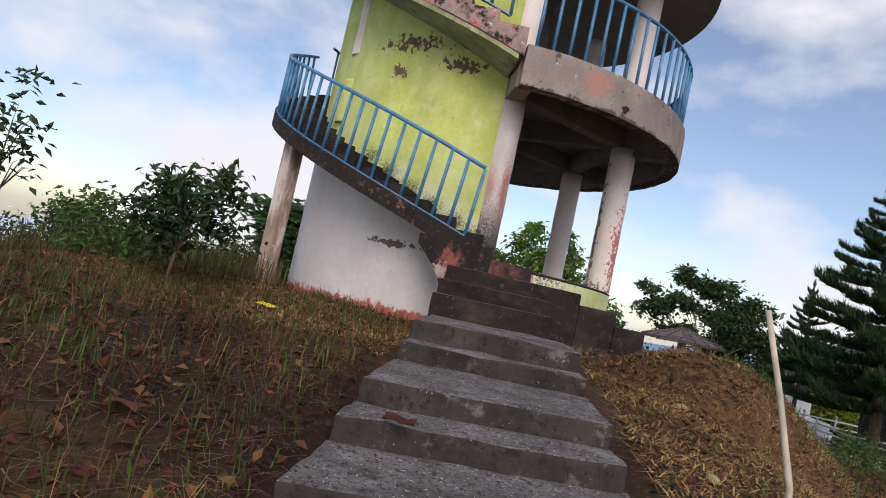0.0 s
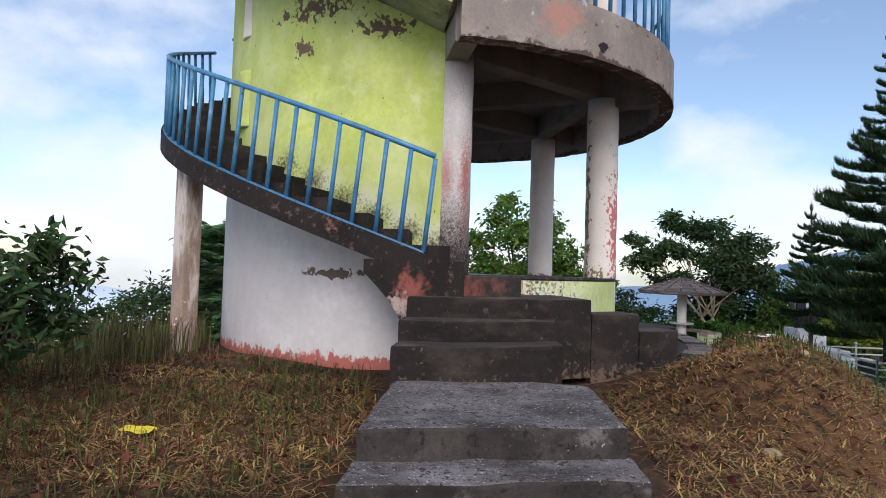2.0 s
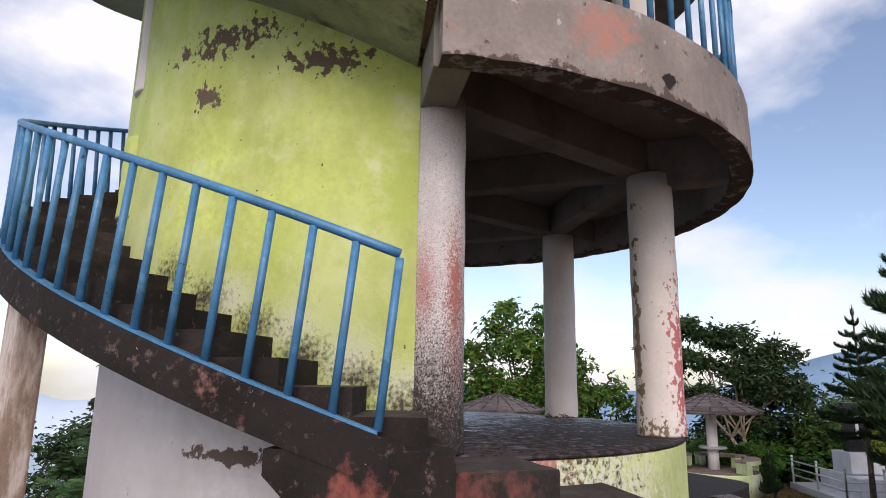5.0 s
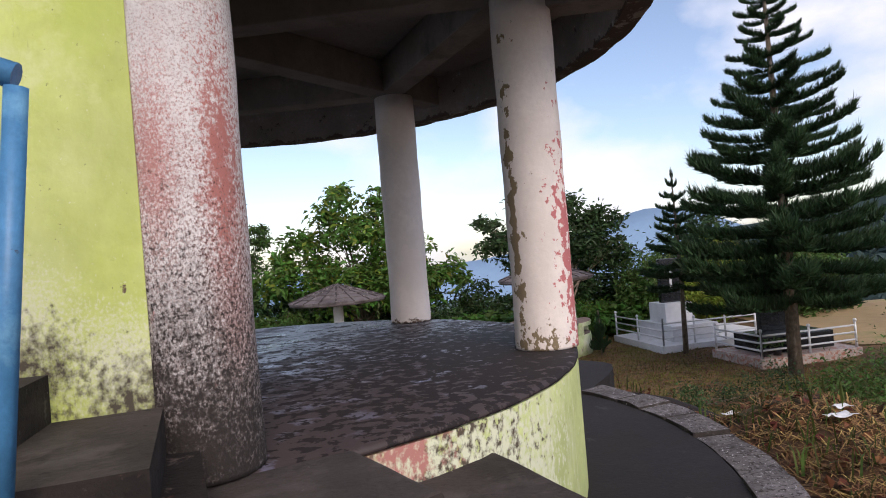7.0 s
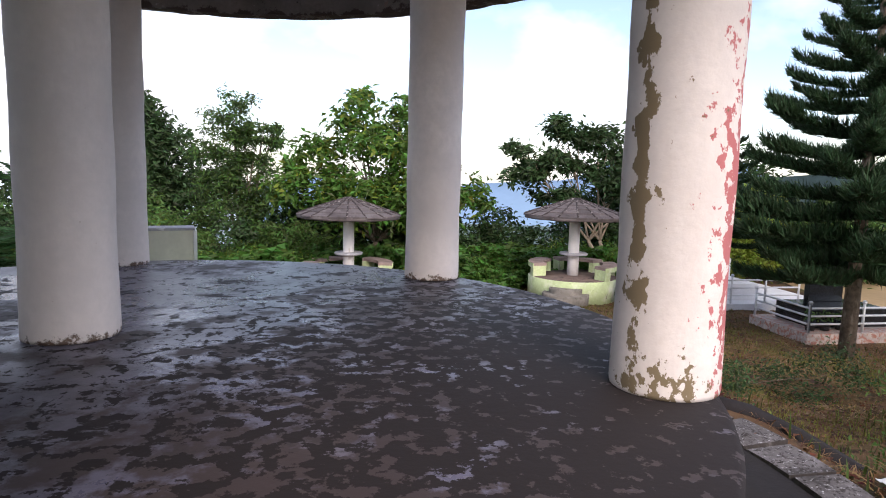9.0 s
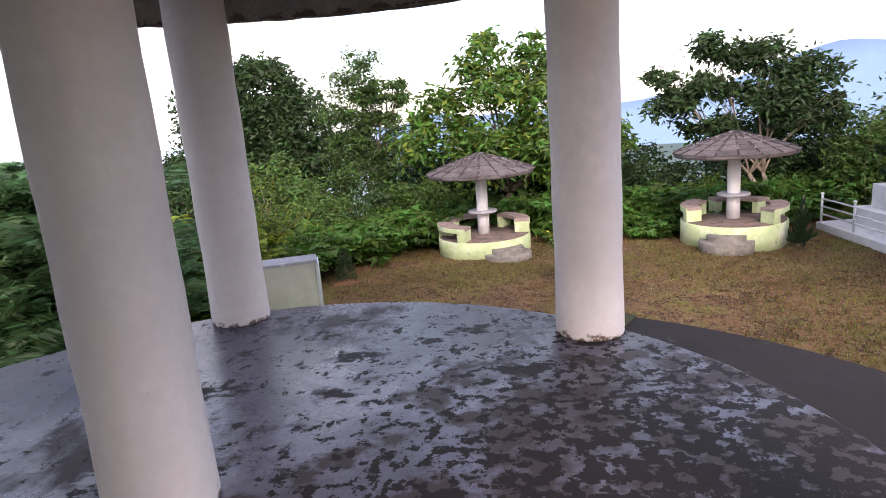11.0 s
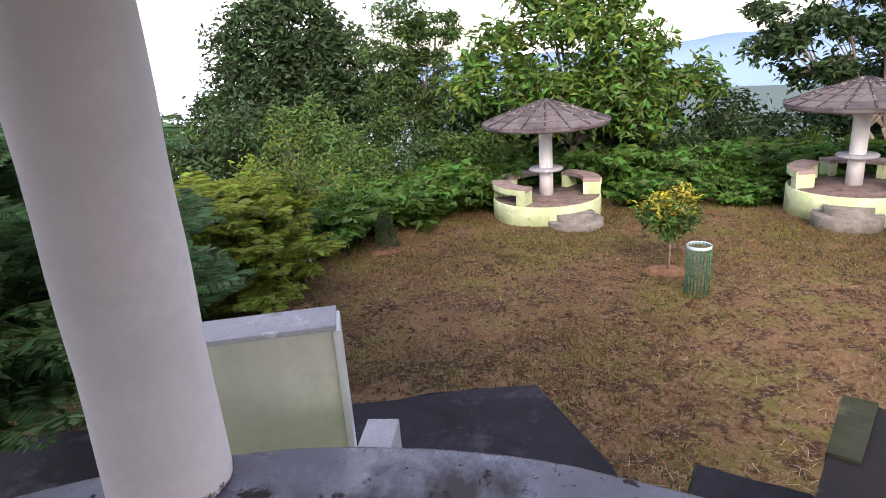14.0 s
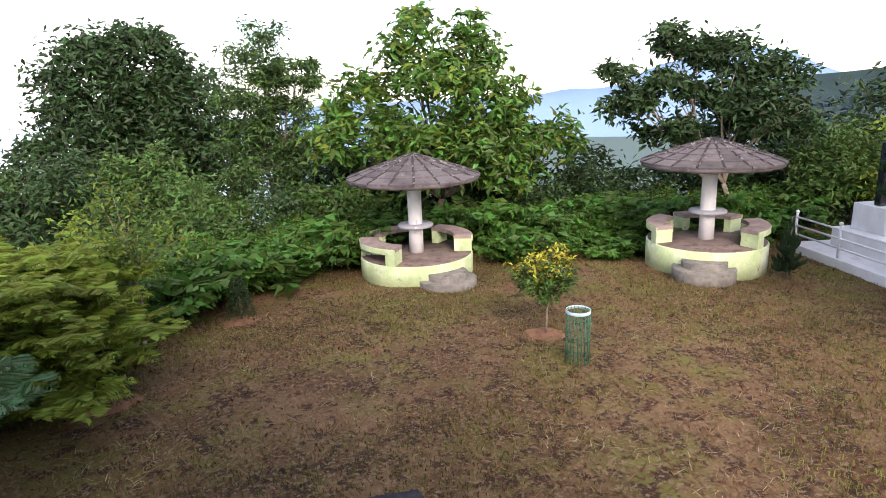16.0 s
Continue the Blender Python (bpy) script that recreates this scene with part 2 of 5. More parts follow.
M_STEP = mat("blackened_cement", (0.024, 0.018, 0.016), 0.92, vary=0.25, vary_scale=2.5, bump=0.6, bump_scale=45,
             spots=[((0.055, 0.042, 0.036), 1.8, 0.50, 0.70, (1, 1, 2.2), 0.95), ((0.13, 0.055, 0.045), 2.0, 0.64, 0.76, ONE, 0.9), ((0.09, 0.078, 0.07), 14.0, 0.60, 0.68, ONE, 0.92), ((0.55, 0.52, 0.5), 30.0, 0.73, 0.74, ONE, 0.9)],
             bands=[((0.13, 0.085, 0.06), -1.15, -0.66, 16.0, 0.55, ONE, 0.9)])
# treads: light from above painted in as a paler tone than the risers
M_TREAD = mat("lit_tread_cement", (0.070, 0.056, 0.050), 0.9, vary=0.22, vary_scale=2.5, bump=0.6, bump_scale=45,
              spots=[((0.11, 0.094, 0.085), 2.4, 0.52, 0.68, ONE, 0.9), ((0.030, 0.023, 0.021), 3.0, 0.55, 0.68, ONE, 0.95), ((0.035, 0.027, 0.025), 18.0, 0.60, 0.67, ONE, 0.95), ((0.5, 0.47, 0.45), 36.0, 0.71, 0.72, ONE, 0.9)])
M_EDGE = mat("broken_stair_edge", (0.42, 0.30, 0.28), 0.92, vary=0.25, vary_scale=4, bump=0.8, bump_scale=30,
             spots=[((0.50, 0.13, 0.12), 4.0, 0.52, 0.60, ONE, 0.9), (GRIME, 5.0, 0.5, 0.6, ONE, 0.95), ((0.66, 0.62, 0.62), 7.0, 0.60, 0.66, ONE, 0.9)])
M_SOFFIT = mat("soffit_cement", (0.26, 0.225, 0.20), 0.9, vary=0.14, vary_scale=1.4, bump=0.25, bump_scale=25, spots=[((0.12, 0.10, 0.09), 1.6, 0.55, 0.75, ONE, 0.95)])
M_BLUE = mat("blue_enamel_rail", (0.06, 0.22, 0.42), 0.45, vary=0.18, vary_scale=5, bump=0.15, bump_scale=60, spec=0.5,
             spots=[((0.045, 0.03, 0.025), 11.0, 0.67, 0.70, ONE, 0.8), ((0.14, 0.34, 0.52), 6.0, 0.55, 0.7, ONE, 0.5)])
M_ASPHALT = mat("black_cement_apron", (0.018, 0.016, 0.024), 0.8, vary=0.25, vary_scale=1.4, bump=0.4, spots=[((0.05, 0.045, 0.055), 1.8, 0.56, 0.7, ONE, 0.7), ((0.40, 0.38, 0.38), 8.0, 0.72, 0.735, ONE, 0.9)])
M_MOSS = mat("mossy_wall", (0.055, 0.065, 0.03), 0.95, vary=0.25, vary_scale=2.0, bump=0.5, spots=[((0.05, 0.05, 0.035), 3.0, 0.5, 0.65, UP, 0.95), ((0.11, 0.14, 0.05), 2.2, 0.56, 0.7, ONE, 0.95)])
M_PANEL = mat("parapet_paint", (0.68, 0.66, 0.56), 0.85, vary=0.12, vary_scale=1.3, bump=0.2, spots=[((0.50, 0.49, 0.38), 1.5, 0.5, 0.72, ONE, 0.9), ((0.14, 0.12, 0.08), 4.5, 0.70, 0.72, UP, 0.95), ((0.60, 0.58, 0.50), 5.0, 0.5, 0.7, UP, 0.9)])
M_COPING = mat("coping_cement", (0.44, 0.43, 0.46), 0.7, vary=0.12, vary_scale=3, bump=0.3, spots=[((0.62, 0.60, 0.62), 7.0, 0.58, 0.66, ONE, 0.8), ((0.2, 0.2, 0.21), 3.0, 0.6, 0.72, ONE, 0.9)])
M_SOIL = mat("litter_soil", (0.036, 0.017, 0.011), 0.95, vary=0.25, vary_scale=0.6, bump=0.9, bump_scale=55,
             spots=[((0.075, 0.040, 0.021), 0.5, 0.48, 0.68, ONE, 0.95), ((0.030, 0.042, 0.012), 0.8, 0.54, 0.68, ONE, 0.95), ((0.11, 0.06, 0.03), 26.0, 0.56, 0.64, ONE, 0.95), ((0.012, 0.008, 0.006), 18.0, 0.58, 0.66, ONE, 0.95)],
             blots=[((0.100, 0.054, 0.026), (4.0, 24.0, -3.3), (40.0, 28.0, 20.0), 0.7, 0.3), ((0.125, 0.120, 0.026), (4.0, 23.5, -7.5), (34.0, 22.0, 12.0), 0.4, 0.8, 0.25), ((0.16, 0.092, 0.046), (4.0, 23.0, -8.3), (34.0, 22.0, 12.0), 0.9, 0.8, 0.2), ((0.045, 0.024, 0.014), (4.0, 20.0, -8.9), (34.0, 22.0, 12.0), 3.2, 0.7, 0.1), ((0.19, 0.125, 0.07), (3.0, 22.0, -9.2), (34.0, 22.0, 12.0), 14.0, 0.7, 0.08),
                    ((0.018, 0.030, 0.010), (0.0, 42.0, -4.0), (40.0, 14.5, 30.0), 0.5, 0.4), ((0.018, 0.028, 0.010), (-14.0, 24.0, -5.0), (9.5, 22.0, 30.0), 0.5, 0.4), ((0.13, 0.064, 0.027), (4.5, 6.0, -1.2), (3.8, 7.0, 3.0), 9.0, 0.8, 0.2), ((0.11, 0.066, 0.030), (-2.0, 4.9, -1.1), (4.2, 2.4, 2.0), 7.0, 0.7, 0.2),
                    # ground far off, with the haze of distance put into its colour
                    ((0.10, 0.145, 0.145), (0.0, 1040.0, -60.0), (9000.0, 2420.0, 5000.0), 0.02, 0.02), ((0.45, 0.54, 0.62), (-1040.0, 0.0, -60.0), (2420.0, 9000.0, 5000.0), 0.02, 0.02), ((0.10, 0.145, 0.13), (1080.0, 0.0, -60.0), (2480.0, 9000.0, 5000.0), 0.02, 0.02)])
M_THATCH = mat("cement_shingle_roof", (0.135, 0.112, 0.112), 0.92, vary=0.2, vary_scale=3, bump=0.6, bump_scale=40, spots=[((0.11, 0.10, 0.10), 3.0, 0.5, 0.68, ONE, 0.95), ((0.20, 0.175, 0.17), 7.0, 0.58, 0.68, ONE, 0.9)], per_object=0.25)
M_PAVFLOOR = mat("pavilion_floor", (0.20, 0.145, 0.125), 0.9, vary=0.2, vary_scale=3, bump=0.4, spots=[(GRIME, 4.0, 0.55, 0.7, ONE, 0.95)])
M_SEAT = mat("bench_seat_cement", (0.36, 0.27, 0.24), 0.9, vary=0.16, vary_scale=4, bump=0.4, spots=[((0.18, 0.13, 0.12), 5.0, 0.56, 0.7, ONE, 0.95)])
M_BARK = mat("bark", (0.15, 0.115, 0.085), 0.95, vary=0.25, vary_scale=8, bump=0.9, bump_scale=40, spots=[((0.26, 0.22, 0.18), 9.0, 0.5, 0.65, (1, 1, 0.3), 0.95)])
M_BARK_PALE = mat("pale_bark", (0.34, 0.27, 0.20), 0.95, vary=0.2, vary_scale=8, bump=0.7, bump_scale=40, spots=[((0.16, 0.12, 0.09), 9.0, 0.52, 0.65, (1, 1, 0.3), 0.95)])
M_LEAF = mat("broad_leaf", (0.095, 0.195, 0.032), 0.5, vary=0.25, vary_scale=1.2, per_island=0.5, two_sided=0.3, spec=0.4)
M_LEAF_DARK = mat("dark_leaf", (0.046, 0.088, 0.028), 0.55, vary=0.25, vary_scale=0.9, per_island=0.5, two_sided=0.25, spec=0.35)
M_LEAF_MID = mat("mid_leaf", (0.090, 0.165, 0.036), 0.55, vary=0.25, vary_scale=0.9, per_island=0.5, two_sided=0.3, spec=0.35)
M_LEAF_YELLOW = mat("yellow_green_leaf", (0.24, 0.31, 0.045), 0.55, vary=0.2, vary_scale=1.0, per_island=0.4, two_sided=0.45, spec=0.35)
M_LEAF_GOLD = mat("golden_leaf", (0.46, 0.40, 0.05), 0.5, vary=0.15, vary_scale=6, per_island=0.35, two_sided=0.3)
M_FERN = mat("fern_leaf", (0.085, 0.190, 0.032), 0.55, vary=0.25, vary_scale=0.8, per_island=0.45, two_sided=0.35)
M_PINE = mat("pine_needles", (0.040, 0.082, 0.034), 0.6, vary=0.25, vary_scale=0.8, per_island=0.5, two_sided=0.15)
M_GRASS = mat("grass_blade", (0.085, 0.120, 0.026), 0.7, vary=0.3, vary_scale=0.7, per_island=0.5, two_sided=0.3)
M_STRAW = mat("dry_straw", (0.235, 0.130, 0.062), 0.85, vary=0.3, vary_scale=0.8, per_island=0.5, two_sided=0.2)
M_DEADLEAF = mat("dead_leaf", (0.175, 0.066, 0.034), 0.85, vary=0.3, vary_scale=0.9, per_island=0.5, two_sided=0.15)
M_MESHBIN = mat("green_wire", (0.03, 0.16, 0.10), 0.5, spec=0.4)
M_RIMBIN = mat("pale_band", (0.55, 0.68, 0.72), 0.5)
M_STEEL = mat("painted_steel_rail", (0.72, 0.72, 0.74), 0.4, metal=0.2, vary=0.08)
M_MARBLE = mat("white_marble", (0.74, 0.74, 0.76), 0.35, vary=0.08, vary_scale=1.5, spec=0.5, spots=[((0.55, 0.55, 0.58), 2.0, 0.56, 0.7, (1, 0.5, 1), 0.4)])
M_GRANITE = mat("black_granite", (0.018, 0.02, 0.024), 0.15, spec=0.6, vary=0.2, vary_scale=20)
M_TILE = mat("patterned_tile", (0.50, 0.42, 0.38), 0.5, vary=0.2, vary_scale=8, spots=[((0.36, 0.16, 0.12), 9.0, 0.52, 0.55, ONE, 0.5)])
M_CLEAR = mat("bare_clearing", (0.36, 0.25, 0.13), 0.95, vary=0.15, vary_scale=0.2, bump=0.4, spots=[((0.20, 0.19, 0.07), 0.4, 0.52, 0.66, ONE, 0.95)])
# distance haze is painted into both ridge colours
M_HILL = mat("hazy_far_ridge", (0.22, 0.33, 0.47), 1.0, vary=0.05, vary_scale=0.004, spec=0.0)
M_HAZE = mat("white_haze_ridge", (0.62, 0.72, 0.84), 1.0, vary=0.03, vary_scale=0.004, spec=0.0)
# woods green dulled to blue, the haze being part of the colour
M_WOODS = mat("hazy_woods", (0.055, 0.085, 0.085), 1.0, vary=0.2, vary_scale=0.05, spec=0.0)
M_STICK = mat("bleached_stick", (0.55, 0.48, 0.40), 0.9, vary=0.15, vary_scale=9, bump=0.3)
M_LITTER = mat("paper_scrap", (0.75, 0.75, 0.76), 0.7)
M_LITTER_Y = mat("yellow_wrapper", (0.80, 0.66, 0.05), 0.4)
M_STONE = mat("field_stone", (0.36, 0.29, 0.17), 0.9, vary=0.2, vary_scale=7, bump=0.5)
# dark tone that paints the upper storey's inner shade
M_DARK_IN = mat("painted_room_shade", (0.10, 0.09, 0.085), 0.9, vary=0.2)


# ---- mesh helpers ----
def link_mesh(name, bm, material):
    me = bpy.data.meshes.new(name)
    bm.normal_update()
    bm.to_mesh(me)
    bm.free()
    for m in material if isinstance(material, (list, tuple)) else [material]:
        me.materials.append(m)
    return new(name, me)


def part(name, bm, material, parent, label="", kind=""):
    ob = link_mesh(name, bm, material)
    if parent is not None:
        ob.parent = parent
    return tagged(ob, label, kind=kind)


def raw(name, verts, faces, material, parent=None, label="", smooth=False):
    me = bpy.data.meshes.new(name)
    me.from_pydata([tuple(map(float, v)) for v in verts], [], [tuple(int(i) for i in f) for f in faces])
    me.materials.append(material)
    if smooth:
        me.shade_smooth()
    ob = new(name, me)
    if parent is not None:
        ob.parent = parent
    return tagged(ob, label)


def holder(name, at, label, category, group="", kind="", turn=0):
    ob = new(name)
    ob.matrix_world = pose(*at, 0, 0, turn)
    ob.empty_display_size = 0.1
    return tagged(ob, label, category, group, kind)


def box(bm, lo, hi, bevel=0.0, m=None):
    g = bmesh.ops.create_cube(bm, size=1)
    vs = g["verts"]
    c = [(a + b) / 2 for a, b in zip(lo, hi)]
    d = [b - a for a, b in zip(lo, hi)]
    for v in vs:
        v.co = Vector((c[0] + v.co.x * d[0], c[1] + v.co.y * d[1], c[2] + v.co.z * d[2]))
    if bevel:
        es = list({e for v in vs for e in v.link_edges})
        r = bmesh.ops.bevel(bm, geom=es, offset=bevel, segments=2, affect="EDGES", profile=0.6)
        vs = list({v for f in r["faces"] for v in f.verts} | {v for v in vs if v.is_valid})
    if m is not None:
        for v in vs:
            if v.is_valid:
                v.co = m @ v.co
    return vs


def lathe(bm, profile, at=(0, 0, 0), seg=32, a0=0.0, a1=360.0):
    """Turn a profile of (radius, z) round the upright through at; closed in angle when it goes all the way round."""
    whole = abs(a1 - a0) >= 359.9
    n = seg if whole else seg + 1
    rings = []
    for i in range(n):
        a = radians(a0 + (a1 - a0) * i / seg)
        rings.append([bm.verts.new((at[0] + r * math.cos(a), at[1] + r * math.sin(a), at[2] + z)) for r, z in profile])
    fs = []
    for i in range(seg):
        p, q = rings[i], rings[(i + 1) % n]
        for j in range(len(profile) - 1):
            f = bm.faces.new((p[j], q[j], q[j + 1], p[j + 1]))
            f.smooth = True
            fs.append(f)
    return rings


def sector(bm, r0, r1, a0, a1, z0, z1, at=(0, 0), step=4.0):
    """A solid piece of a ring; z0 and z1 may be functions of the angle in degrees."""
    f0 = z0 if callable(z0) else (lambda a: z0)
    f1 = z1 if callable(z1) else (lambda a: z1)
    g0 = r0 if callable(r0) else (lambda a: r0)
    g1 = r1 if callable(r1) else (lambda a: r1)
    n = max(1, int(math.ceil(abs(a1 - a0) / step)))
    rows = []
    for i in range(n + 1):
        d = a0 + (a1 - a0) * i / n
        a = radians(d)
        c, s = math.cos(a), math.sin(a)
        rows.append([bm.verts.new((at[0] + r * c, at[1] + r * s, z)) for r, z in ((g0(d), f0(d)), (g1(d), f0(d)), (g1(d), f1(d)), (g0(d), f1(d)))])
    for i in range(n):
        p, q = rows[i], rows[i + 1]
        for j in range(4):
            bm.faces.new((p[j], q[j], q[(j + 1) % 4], p[(j + 1) % 4]))
    bm.faces.new(rows[0][::-1])
    bm.faces.new(rows[-1])
    bmesh.ops.recalc_face_normals(bm, faces=bm.faces[:])


def tube(bm, pts, radii, seg=8, cap=True):
    """A round bar through points, tapered by radii."""
    rings = []
    pts = [Vector(p) for p in pts]
    side = None
    for i, p in enumerate(pts):
        d = (pts[min(i + 1, len(pts) - 1)] - pts[max(i - 1, 0)]).normalized()
        ref = Vector((0, 0, 1)) if abs(d.z) < 0.95 else Vector((1, 0, 0))
        u = d.cross(ref).normalized()
        if side is not None and u.dot(side) < 0:
            u = -u
        side = u
        v = d.cross(u).normalized()
        r = radii[i] if isinstance(radii, (list, tuple)) else radii
        rings.append([bm.verts.new(p + r * (math.cos(2 * math.pi * k / seg) * u + math.sin(2 * math.pi * k / seg) * v)) for k in range(seg)])
    for a, b in zip(rings, rings[1:]):
        for k in range(seg):
            f = bm.faces.new((a[k], a[(k + 1) % seg], b[(k + 1) % seg], b[k]))
            f.smooth = True
    if cap:
        bm.faces.new(rings[0][::-1])
        bm.faces.new(rings[-1])


def prism(bm, pts, z0, z1, bevel=0.0):
    """An upright solid on a polygon."""
    lo = [bm.verts.new((x, y, z0)) for x, y in pts]
    hi = [bm.verts.new((x, y, z1)) for x, y in pts]
    n = len(pts)
    bm.faces.new(lo[::-1])
    top = bm.faces.new(hi)
    for i in range(n):
        bm.faces.new((lo[i], lo[(i + 1) % n], hi[(i + 1) % n], hi[i]))
    bmesh.ops.recalc_face_normals(bm, faces=bm.faces[:])
    if bevel:
        bmesh.ops.bevel(bm, geom=list(top.edges), offset=bevel, segments=2, affect="EDGES", profile=0.6)


def roughen(bm, amount, scale=3.0):
    for v in bm.verts:
        v.co += Vector(noise.noise_vector(v.co * scale)) * amount


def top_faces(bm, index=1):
    """Gives the faces that look up the second material, paler as if lit from above."""
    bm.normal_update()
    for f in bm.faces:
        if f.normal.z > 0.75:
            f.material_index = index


def smooth01(a, b, x):
    t = np.clip((x - a) / (b - a), 0, 1)
    return t * t * (3 - 2 * t)


# ---- the ground ----
CX, CY = 0.02, 10.08           # the tower's upright axis
DRUM, PLAT, SLAB = 2.78, 2.74, 3.54
PX = CX + 0.12           # the platform lies a little off the axis
HEX0 = 42.5


def on_ring(deg, r, z=0.0):
    return (CX + r * math.cos(radians(deg)), CY + r * math.sin(radians(deg)), z)


def ground_height(x, y):
    x, y = np.asarray(x, float), np.asarray(y, float)
    # the approach: climbs from the path's foot to the foot of the drum
    up = np.interp(y, [-30, -6, -1.5, 0.2, 1.8, 3.2, 4.3, 6.0, 9.0], [-4.2, -2.6, -2.08, -1.66, -1.42, -1.22, -1.08, -1.00, -1.02])
    bank = 0.42 * smooth01(0.1, -2.4, x) * smooth01(4.5, 1.5, y) * smooth01(-4, 0.5, y)
    left = -0.10 * np.clip(-3.2 - x, 0, 3) - 0.55 * np.clip(-6.0 - x, 0, 30)
    right = -0.16 * np.clip(x - 1.9, 0, 1.4) - 0.46 * np.clip(x - 3.3, 0, 6)
    front = up + bank + left + right
    front = np.maximum(front, -3.3 - 0.55 * np.clip(-6 - x, 0, 30))
    r = np.hypot(x - CX, y - CY)
    mound = -0.98 - 0.12 * np.clip(r - 4.1, 0, 1.5) - 0.62 * np.clip(r - 5.6, 0, 6)
    garden = -3.3 - 0.30 * np.clip(-5.2 - x, 0, 40) - 0.16 * np.clip(y - 31, 0, 60) - 0.05 * np.clip(y - 91, 0, 300) - 0.05 * np.clip(x - 30, 0, 60)
    w = smooth01(9.2, 12.6, y) * smooth01(3.0, 0.0, x) + smooth01(8.0, 14.0, y) * smooth01(0.0, 3.0, x)
    w = np.clip(w, 0, 1)
    z = front * (1 - w) + np.where(x > 1.5, np.maximum(garden, mound * smooth01(14.5, 12.5, y) + garden * (1 - smooth01(14.5, 12.5, y))), garden) * w
    turn = np.degrees(np.arctan2(y - CY, x - CX))
    berm = np.interp(r, [4.05, 4.6, 5.0, 5.6, 6.6], [-0.92, -0.70, -0.68, -1.05, -2.0])
    z = np.where(berm > z, z + (berm - z) * smooth01(-62, -46, turn) * smooth01(16, -6, turn), z)
    z = z - 0.17 * smooth01(0.0, 0.35, x) * smooth01(2.25, 1.75, x) * smooth01(4.2, 2.8, y)
    z = z + 0.05 * np.sin(x * 0.9 + 1.3) * np.sin(y * 0.8) + 0.02 * np.sin(x * 3.1) * np.sin(y * 2.7 + 0.5)
    far = np.clip((np.hypot(x, y - 10) - 60) / 300, 0, 1)
    return z - 130 * far


def axis_steps(lo, hi, fine0, fine1, fine, grow=1.16):
    mid = list(np.arange(fine0, fine1 + 1e-6, fine))
    a, s = fine1, fine
    while a < hi:
        s *= grow
        a += s
        mid.append(a)
    a, s = fine0, fine
    while a > lo:
        s *= grow
        a -= s
        mid.insert(0, a)
    return np.array(mid)


gx, gy = axis_steps(-2600, 2600, -9, 17, 0.2), axis_steps(-2600, 2600, -4, 32, 0.2)
GX, GY = np.meshgrid(gx, gy)
GZ = ground_height(GX, GY)
g_me = bpy.data.meshes.new("ground")
nx, ny = len(gx), len(gy)
gi = np.arange(nx * ny).reshape(ny, nx)
g_faces = np.stack([gi[:-1, :-1], gi[:-1, 1:], gi[1:, 1:], gi[1:, :-1]], -1).reshape(-1, 4)
g_me.from_pydata(np.stack([GX, GY, GZ], -1).reshape(-1, 3).tolist(), [], g_faces.tolist())
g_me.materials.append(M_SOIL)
g_me.shade_smooth()
tagged(new("ground", g_me), "brown leaf-littered soil with dry cut grass", "ground", kind="structure")


# ---- the tower: platform, drum, columns, slabs ----
bm = bmesh.new()
lathe(bm, [(0.0, 0.0), (PLAT - 0.02, 0.0), (PLAT + 0.004, -0.012), (PLAT + 0.004, -0.03), (PLAT - 0.02, -0.036), (0.0, -0.036)], (PX, CY, 0), 128)
for v in bm.verts:
    rr = math.hypot(v.co.x - CX, v.co.y - CY)
    if rr > 2.5 and not -80 < math.degrees(math.atan2(v.co.y - CY, v.co.x - CX)) < 166:
        v.co.x, v.co.y = CX + (v.co.x - CX) / rr * 2.60, CY + (v.co.y - CY) / rr * 2.60
    elif rr > 2.55:
        k = 0.012 * noise.noise(v.co * 5.0)
        v.co.x += k * (v.co.x - CX) / rr
        v.co.y += k * (v.co.y - CY) / rr
floor = tagged(link_mesh("floor", bm, M_FLOOR), "damp grey cement platform floor with dark stains", "floor", kind="structure")

M_PLATSIDE = mat("platform_side_paint", (0.56, 0.63, 0.27), 0.85, vary=0.14, vary_scale=1.6, bump=0.35, bump_scale=35,
                 spots=[((0.66, 0.68, 0.45), 2.0, 0.5, 0.64, UP, 0.85)],
                 blots=[((0.09, 0.07, 0.05), (1.5, 7.66, -0.28), (1.5, 1.0, 0.9), 20.0, 0.75, 0.12), ((0.45, 0.20, 0.17), (1.25, 7.5, -0.12), (0.7, 0.7, 0.4), 12.0, 0.6, 0.15), ((0.66, 0.68, 0.5), (1.8, 7.8, -0.4), (1.2, 1.2, 0.9), 26.0, 0.7, 0.2)])
bm = bmesh.new()
sector(bm, PLAT - 0.25, PLAT, -82, 166, -3.45, -0.04, (PX, CY), 3)
tagged(link_mesh("wall_platform", bm, M_PLATSIDE), "stained lime-green wall of the raised platform", "wall", kind="structure")


def rail_line(a):
    """Height of the lower stair rail at an angle, in degrees going clockwise from the foot."""
    return 0.19 + 0.0225 * (-83 - a)


RISE2 = 2.83
A_END = -163.0
bm = bmesh.new()
sector(bm, DRUM - 0.2, DRUM, -80, A_END, -1.6, lambda a: max(-0.05, rail_line(a) - 0.10), (CX, CY), 2.5)
tagged(link_mesh("wall_drum", bm, M_WHITE), "white lime-washed drum wall with a flaking rose base", "wall", kind="structure")
bm = bmesh.new()
sector(bm, DRUM - 0.2, DRUM, -80, A_END, lambda a: max(-0.05, rail_line(a) - 0.10), 2.834, (CX, CY), 2.5)
tagged(link_mesh("wall_stair", bm, M_GREEN), "lime-green painted curved stair wall, peeling near its top", "wall", kind="structure")
